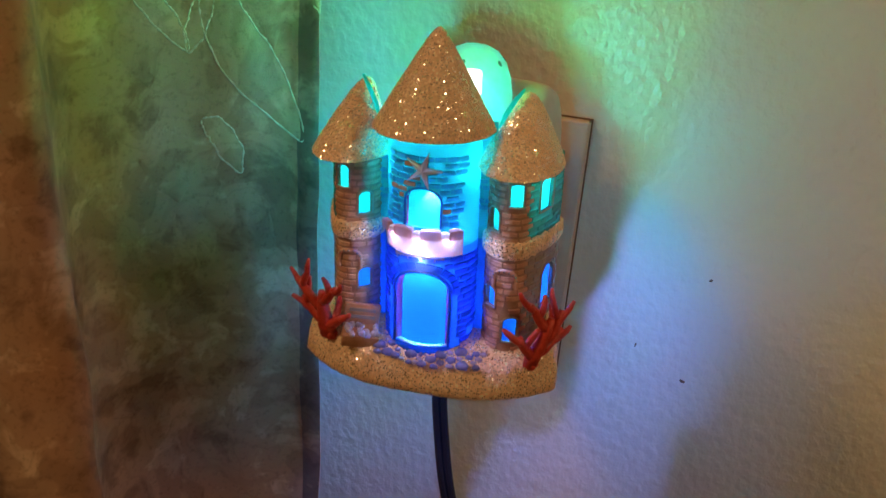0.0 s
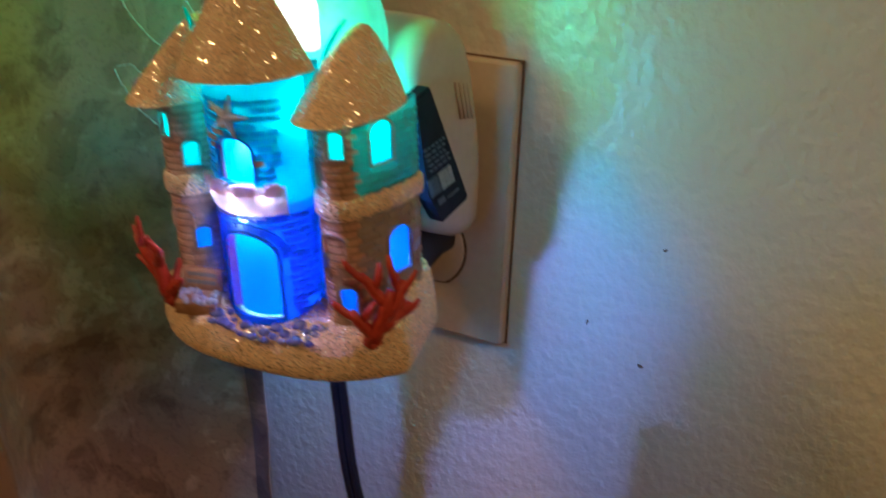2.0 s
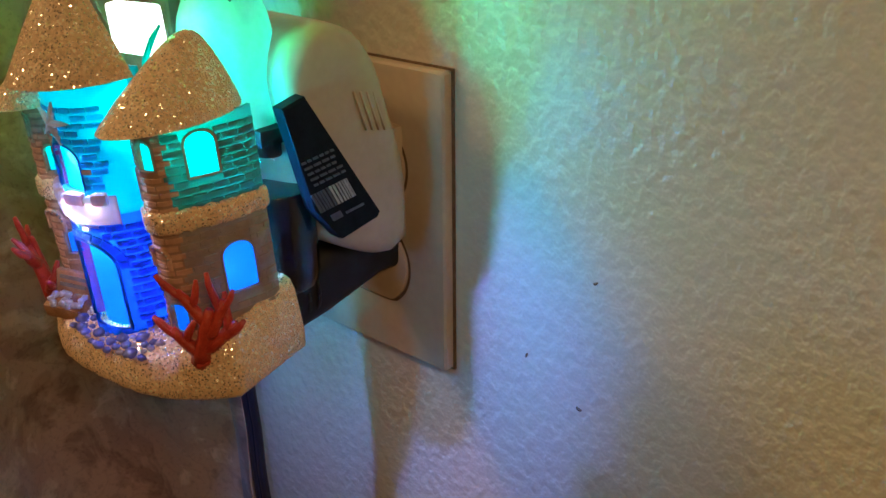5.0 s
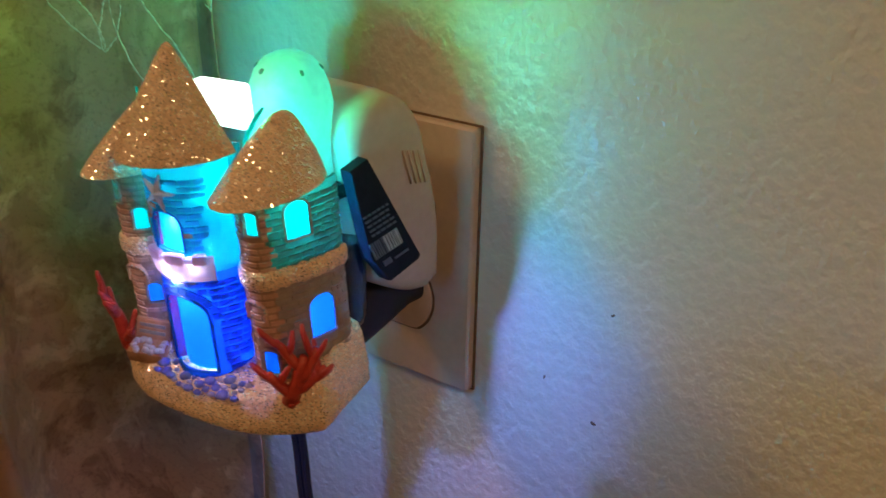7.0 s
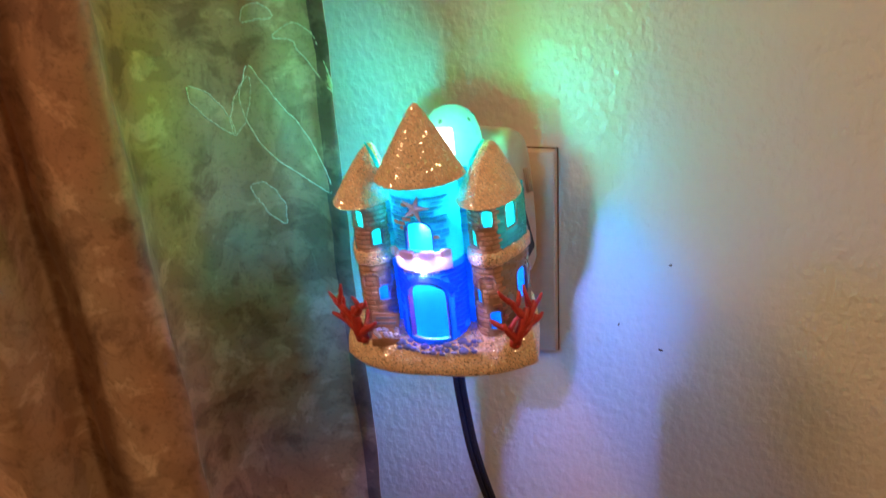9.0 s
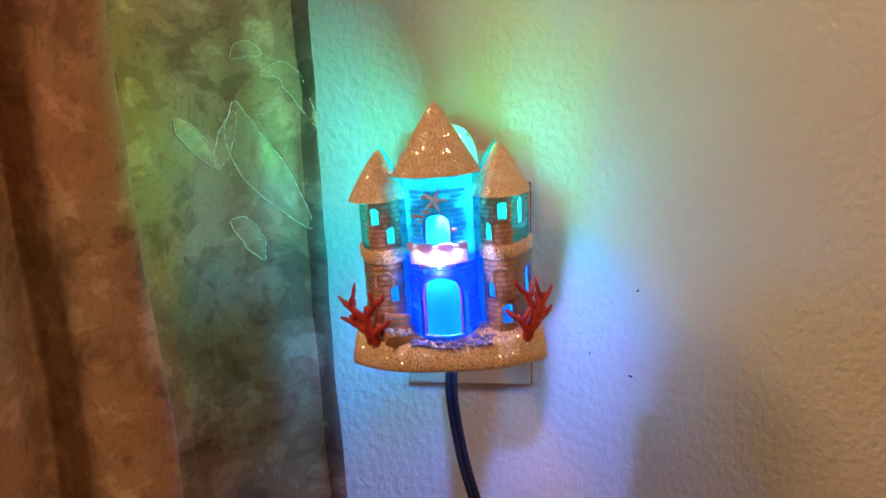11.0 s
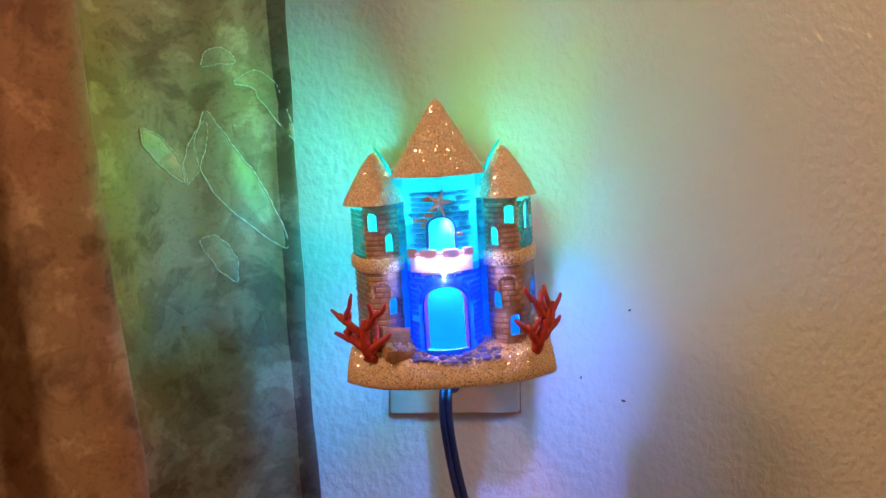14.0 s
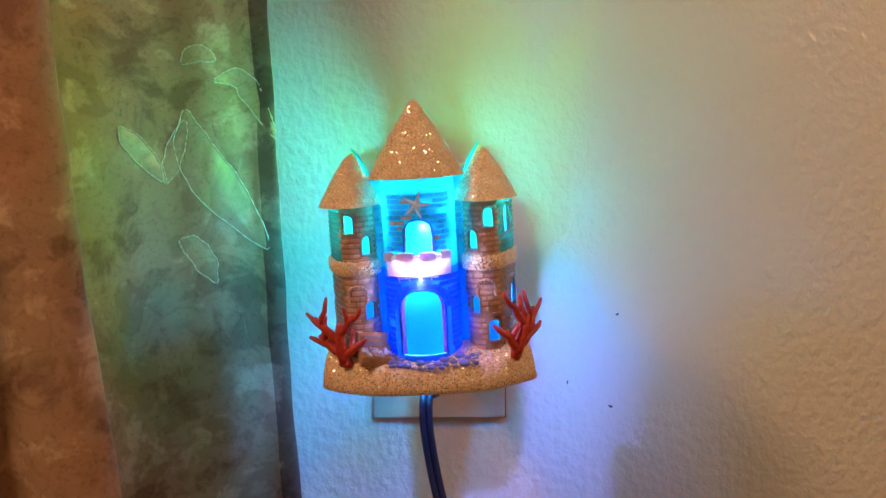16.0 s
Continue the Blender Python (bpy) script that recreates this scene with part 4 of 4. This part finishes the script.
    lay_bricks(tower, mid, 0.0575, 0.0820, 0.0021, 0.0042, [window], mid_brick, 1, 0.0005, 0.97)
    lay_bricks(gatehouse, mid, 0.0130, 0.0480, 0.0023, 0.0050, [over], lambda u, z, rng: DEEPBRICK, 2, 0.0005, 0.95)

    # linking walls between the towers
    for s in (-1, 1):
        ends = [(0.0140, 0.0072), (0.0165, 0.0070), (0.0195, 0.0074)]
        link = Wall([(x * s, y) for x, y in (ends if s > 0 else ends[::-1])], 4)
        holes = []
        w = soften(part("linking_wall", wall_mesh(link, 0.0500, 0.0890, holes), CLEAR, top, "translucent wall between the towers"))
        soften(part("linking_wall", wall_mesh(link, 0.0115, 0.0500, holes), DEEP, top, "deep blue wall between the towers"))
        lay_bricks(w, link, 0.0600, 0.0790, 0.0022, 0.0042, holes, lambda u, z, rng: BRICKBLUE, 5, 0.0006, 0.8)

    # side towers
    plan = [(0.0182, 0.0125), (0.0184, 0.0060), (0.0208, 0.0014), (0.0250, -0.0010), (0.0293, -0.0006), (0.0322, 0.0028), (0.0357, 0.0110), (0.0374, 0.0165), (0.0388, 0.0230), (0.0382, 0.0270)]
    for s in (-1, 1):
        side = Wall([(x * s, y) for x, y in (plan if s > 0 else plan[::-1])], 8)
        uf, uu, ul = side.u_near(0.0285 * s, -0.0007), side.u_near(0.0357 * s, 0.0110), side.u_near(0.0372 * s, 0.0160)
        split = side.u_near(0.0316 * s, 0.0020)
        front = (lambda u, s=s, split=split: (u < split) if s > 0 else (u > split))
        highs = [(uf, 0.0025, 0.0648, 0.0728), (uu, 0.0043, 0.0612, 0.0734)]
        lows = [(ul, 0.0048, 0.0262, 0.0412)] + ([(side.u_near(0.0287, -0.0007), 0.0029, 0.0182, 0.0272)] if s > 0 else [])
        if s < 0:
            highs, lows = highs[:1], []
        inner = side.u_near(0.0214 * s, 0.0010)
        highs.append((inner, 0.0027, 0.0560, 0.0640))
        lows.append((inner, 0.0027, 0.0296, 0.0372))
        face, flank = ((0.0, split), (split, side.length)) if s > 0 else ((split, side.length), (0.0, split))
        up = soften(part("tower_flank", wall_mesh(side, 0.0510, 0.0765, highs, span=flank), TEALJOINT, top, "upper flank of thin teal plastic"))
        soften(part("tower_front", wall_mesh(side, 0.0510, 0.0765, highs, span=face), MORTAR, top, "upper front painted terracotta"))
        down = soften(part("tower_flank", wall_mesh(side, 0.0115, 0.0510, lows, span=flank), GREYPAINT, top, "lower flank painted grey brown"))
        soften(part("tower_front", wall_mesh(side, 0.0115, 0.0510, lows, span=face), MORTAR, top, "lower front painted terracotta"))
        for h in highs + lows:
            p = part("window_pane", pane_mesh(side, h, -0.0013), PANE if h in highs else LOWPANE, top, "glowing diffusing pane")
            part("window_rim", rim_mesh(side, h, 0.0004, 0.0002), GREYPAINT, p)
        lay_bricks(up, side, 0.0530, 0.0750, 0.0021, 0.0046, highs, lambda u, z, rng, f=front: PAINT if f(u) else TEAL, 11 + s, 0.0005)
        lay_bricks(down, side, 0.0145, 0.0480, 0.0023, 0.0050, lows, lambda u, z, rng, f=front: PAINT if f(u) else GREYPAINT, 21 + s, 0.0005, 0.92)
        part("belt", belt_mesh(side, 0.0475, 0.0535, 0.0016, 0.0007, 3.3 + s), SAND, top, "ragged glittery sand belt")
        # beaded arch on the front of the lower storey
        arch = (side.u_near(0.0262 * s, -0.0012), 0.0036, 0.0370, 0.0435)
        bm = rim_mesh(side, arch, 0.0007, 0.0005, False)
        relief = part("relief_arch", bm, PAINT, top)
        for i in range(9):
            u = arch[0] + arch[1] * math.sin(math.pi / 2 * (i / 4 - 1))
            bm = bmesh.new()
            ball(bm, tuple(side.point(u, arch_top(arch, u), 0.0011)), (0.00042,) * 3, 1)
            part("bead", bm, BEAD, relief)
        tip, foot = (0.0268 * s, 0.0190, 0.0966), (0.0273 * s, 0.0100, 0.0770)
        a, b = (-168, 105) if s > 0 else (75, 348)
        roof = part("side_roof", roof_mesh(foot, tip, 0.0134, 0.0208, 26, a, b, 0.0011, 0.0008, s, 0.48), ROOFSAND, top, "glittery sand cone roof")
        soften(roof, 50)
        # frosted strip between side and middle roof, standing for the glow behind the gap
        bm = bmesh.new()
        tube(bm, [(0.0262 * s, 0.0125, 0.0988), (0.0238 * s, 0.0112, 0.0955), (0.0210 * s, 0.0100, 0.0905), (0.0196 * s, 0.0094, 0.0865)], [0.0004, 0.0008, 0.0008, 0.0005], 8)
        part("roof_gap_glow", bm, PANE, top, "frosted strip standing for the glow behind the roofs")

    # middle roof
    roof = part("middle_roof", roof_mesh((0, 0.0045, 0.0873), (0.0008, 0.0042, 0.1172), 0.0194, 0.0200, 34, -186, 6, 0.0011, 0.0008, 4, 0.17), ROOFSAND, top, "tall glittery sand cone roof")
    soften(roof, 50)

    # balcony with crenels: white blocks in the gaps stand for light shining through
    bal = Wall([(0.0178 * math.cos(radians(a)), 0.0085 + 0.0178 * math.sin(radians(a))) for a in range(212, 329, 9)], 4)
    bm = bmesh.new()
    rings = []
    for i in range(41):
        u = bal.length * i / 40
        f = math.sin(math.pi * i / 40) ** 0.5
        rings.append([bal.point(u, z, o * f + (f - 1) * 0.002) for z, o in ((0.0470, -0.0035), (0.0474, -0.0016), (0.0492, -0.0002), (0.0520, 0.0005), (0.0545, 0.0004), (0.0556, -0.0002), (0.0556, -0.0022))])
    loft(bm, rings)
    balcony = part("balcony", bm, PINK, top, "pale pink balcony lit from behind")
    for f0, f1, mat, name in ((0.06, 0.185, PINK, "merlon"), (0.185, 0.265, GLOWWHITE, "lit_gap_block"), (0.265, 0.465, PINK, "merlon"), (0.465, 0.545, GLOWWHITE, "lit_gap_block"),
                              (0.545, 0.735, PINK, "merlon"), (0.735, 0.815, GLOWWHITE, "lit_gap_block"), (0.815, 0.94, PINK, "merlon")):
        tall, out = (0.0572, 0.0006) if name == "merlon" else (0.0562, 0.0002)
        rings = []
        for i in range(5):
            u = bal.length * (f0 + (f1 - f0) * i / 4)
            e = 0.0003 if i in (0, 4) else 0.0
            rings.append([bal.point(u, z, o) for z, o in ((0.0538 if name == "merlon" else 0.0545, out), (tall - 0.0004 - e, out), (tall - e, out - 0.0005), (tall - e, out - 0.0017), (0.0538, out - 0.0020))])
        bm = bmesh.new()
        loft(bm, rings)
        part(name, bm, mat, balcony, "white block standing for light through a parapet gap" if name == "lit_gap_block" else "", False)

    # white block added in place of the glow under the balcony
    bm = bmesh.new()
    rings = []
    for i in range(17):
        u = bal.length * (0.22 + 0.56 * i / 16)
        rings.append([bal.point(u, z, o) for z, o in ((0.0442, -0.0030), (0.0450, -0.0020), (0.0471, -0.0014), (0.0471, -0.0034))])
    loft(bm, rings)
    part("underglow_block", bm, GLOWWHITE, balcony, "white block standing for the glow under the balcony")

    # starfish over the window
    bm = bmesh.new()
    c = mid.point(centre, 0.0757, 0.0004)
    mids = []
    for k in range(10):
        a = math.pi * k / 5 + math.pi / 2 - 0.3
        q = 0.0062 if k % 2 == 0 else 0.0017
        mids.append((c.x + q * math.cos(a), c.y - (0.0002 if k % 2 == 0 else 0.0007), c.z + q * math.sin(a)))
    vs = [bm.verts.new(p) for p in mids]
    backs = [bm.verts.new((x, y + 0.0016, z)) for x, y, z in mids]
    hub = bm.verts.new((c.x, c.y - 0.0016, c.z))
    for i in range(10):
        j = (i + 1) % 10
        bm.faces.new((hub, vs[i], vs[j]))
        bm.faces.new((vs[i], backs[i], backs[j], vs[j]))
    bm.faces.new(backs[::-1])
    part("starfish", bm, STAR, top, "small pale starfish", False)

    # corals
    coral_part((0.0362, -0.0018, 0.0118), 0.0450, (0.38, -0.02, 1), 5, 32, top)
    coral_part((-0.0322, -0.0046, 0.0130), 0.0440, (-0.32, 0.06, 1), 9, 155, top)

    # treasure chest, tipped open
    m = pose(-0.0212, -0.0058, 0.0128, 14, 8, 22) @ Matrix.Scale(1.22, 4)
    bm = bmesh.new()
    box(bm, (-0.0050, -0.0030, 0.0), (0.0050, 0.0030, 0.0038), 0.0004, 2, m)
    chest = soften(part("treasure_chest", bm, CHEST, top, "small open brown treasure chest"))
    bm = bmesh.new()
    box(bm, (-0.0050, 0.0, 0.0), (0.0050, 0.0018, 0.0058), 0.0005, 2, m @ pose(0, 0.0026, 0.0036, -22, 0, 0))
    soften(part("lid", bm, CHEST, chest))
    for z in (0.0018, 0.0038):
        bm = bmesh.new()
        box(bm, (-0.0036, -0.0004, z), (0.0036, 0.0003, z + 0.0009), 0.0, 1, m @ pose(0, 0.0026, 0.0036, -22, 0, 0))
        part("lid_band", bm, BEAD, chest, "", False)
    rng = random.Random(8)
    for i in range(20):
        bm = bmesh.new()
        ball(bm, tuple(m @ Vector((rng.uniform(-0.0044, 0.0044), rng.uniform(-0.0026, 0.0022), 0.0036 + rng.uniform(0, 0.0012)))), (0.0012, 0.0012, 0.0011), 1, 0.4)
        part("nugget", bm, TREASURE, chest)

    # pebble path in front of the door
    rng = random.Random(3)
    laid = []
    while len(laid) < 30:
        x = rng.gauss(0.004, 0.0095)
        y = rng.uniform(-0.0122, -0.0040)
        s = rng.uniform(0.0008, 0.0021)
        if abs(x) > 0.022 or x < -0.014 or y > -0.0075 + 0.004 * (abs(x) / 0.012) ** 2 or y < -0.0122 + 6 * x * x:
            continue
        if any((x - a) ** 2 + (y - b) ** 2 < (s + c) ** 2 for a, b, c in laid):
            continue
        laid.append((x, y, s))
        bm = bmesh.new()
        ball(bm, (x, y, ground(x, y) + 0.0001), (s * rng.uniform(0.95, 1.3), s, s * 0.75), 2, 0.3)
        part("pebble", bm, PEBBLE if s > 0.0011 or rng.random() < 0.4 else PALEPEBBLE, top)


castle()
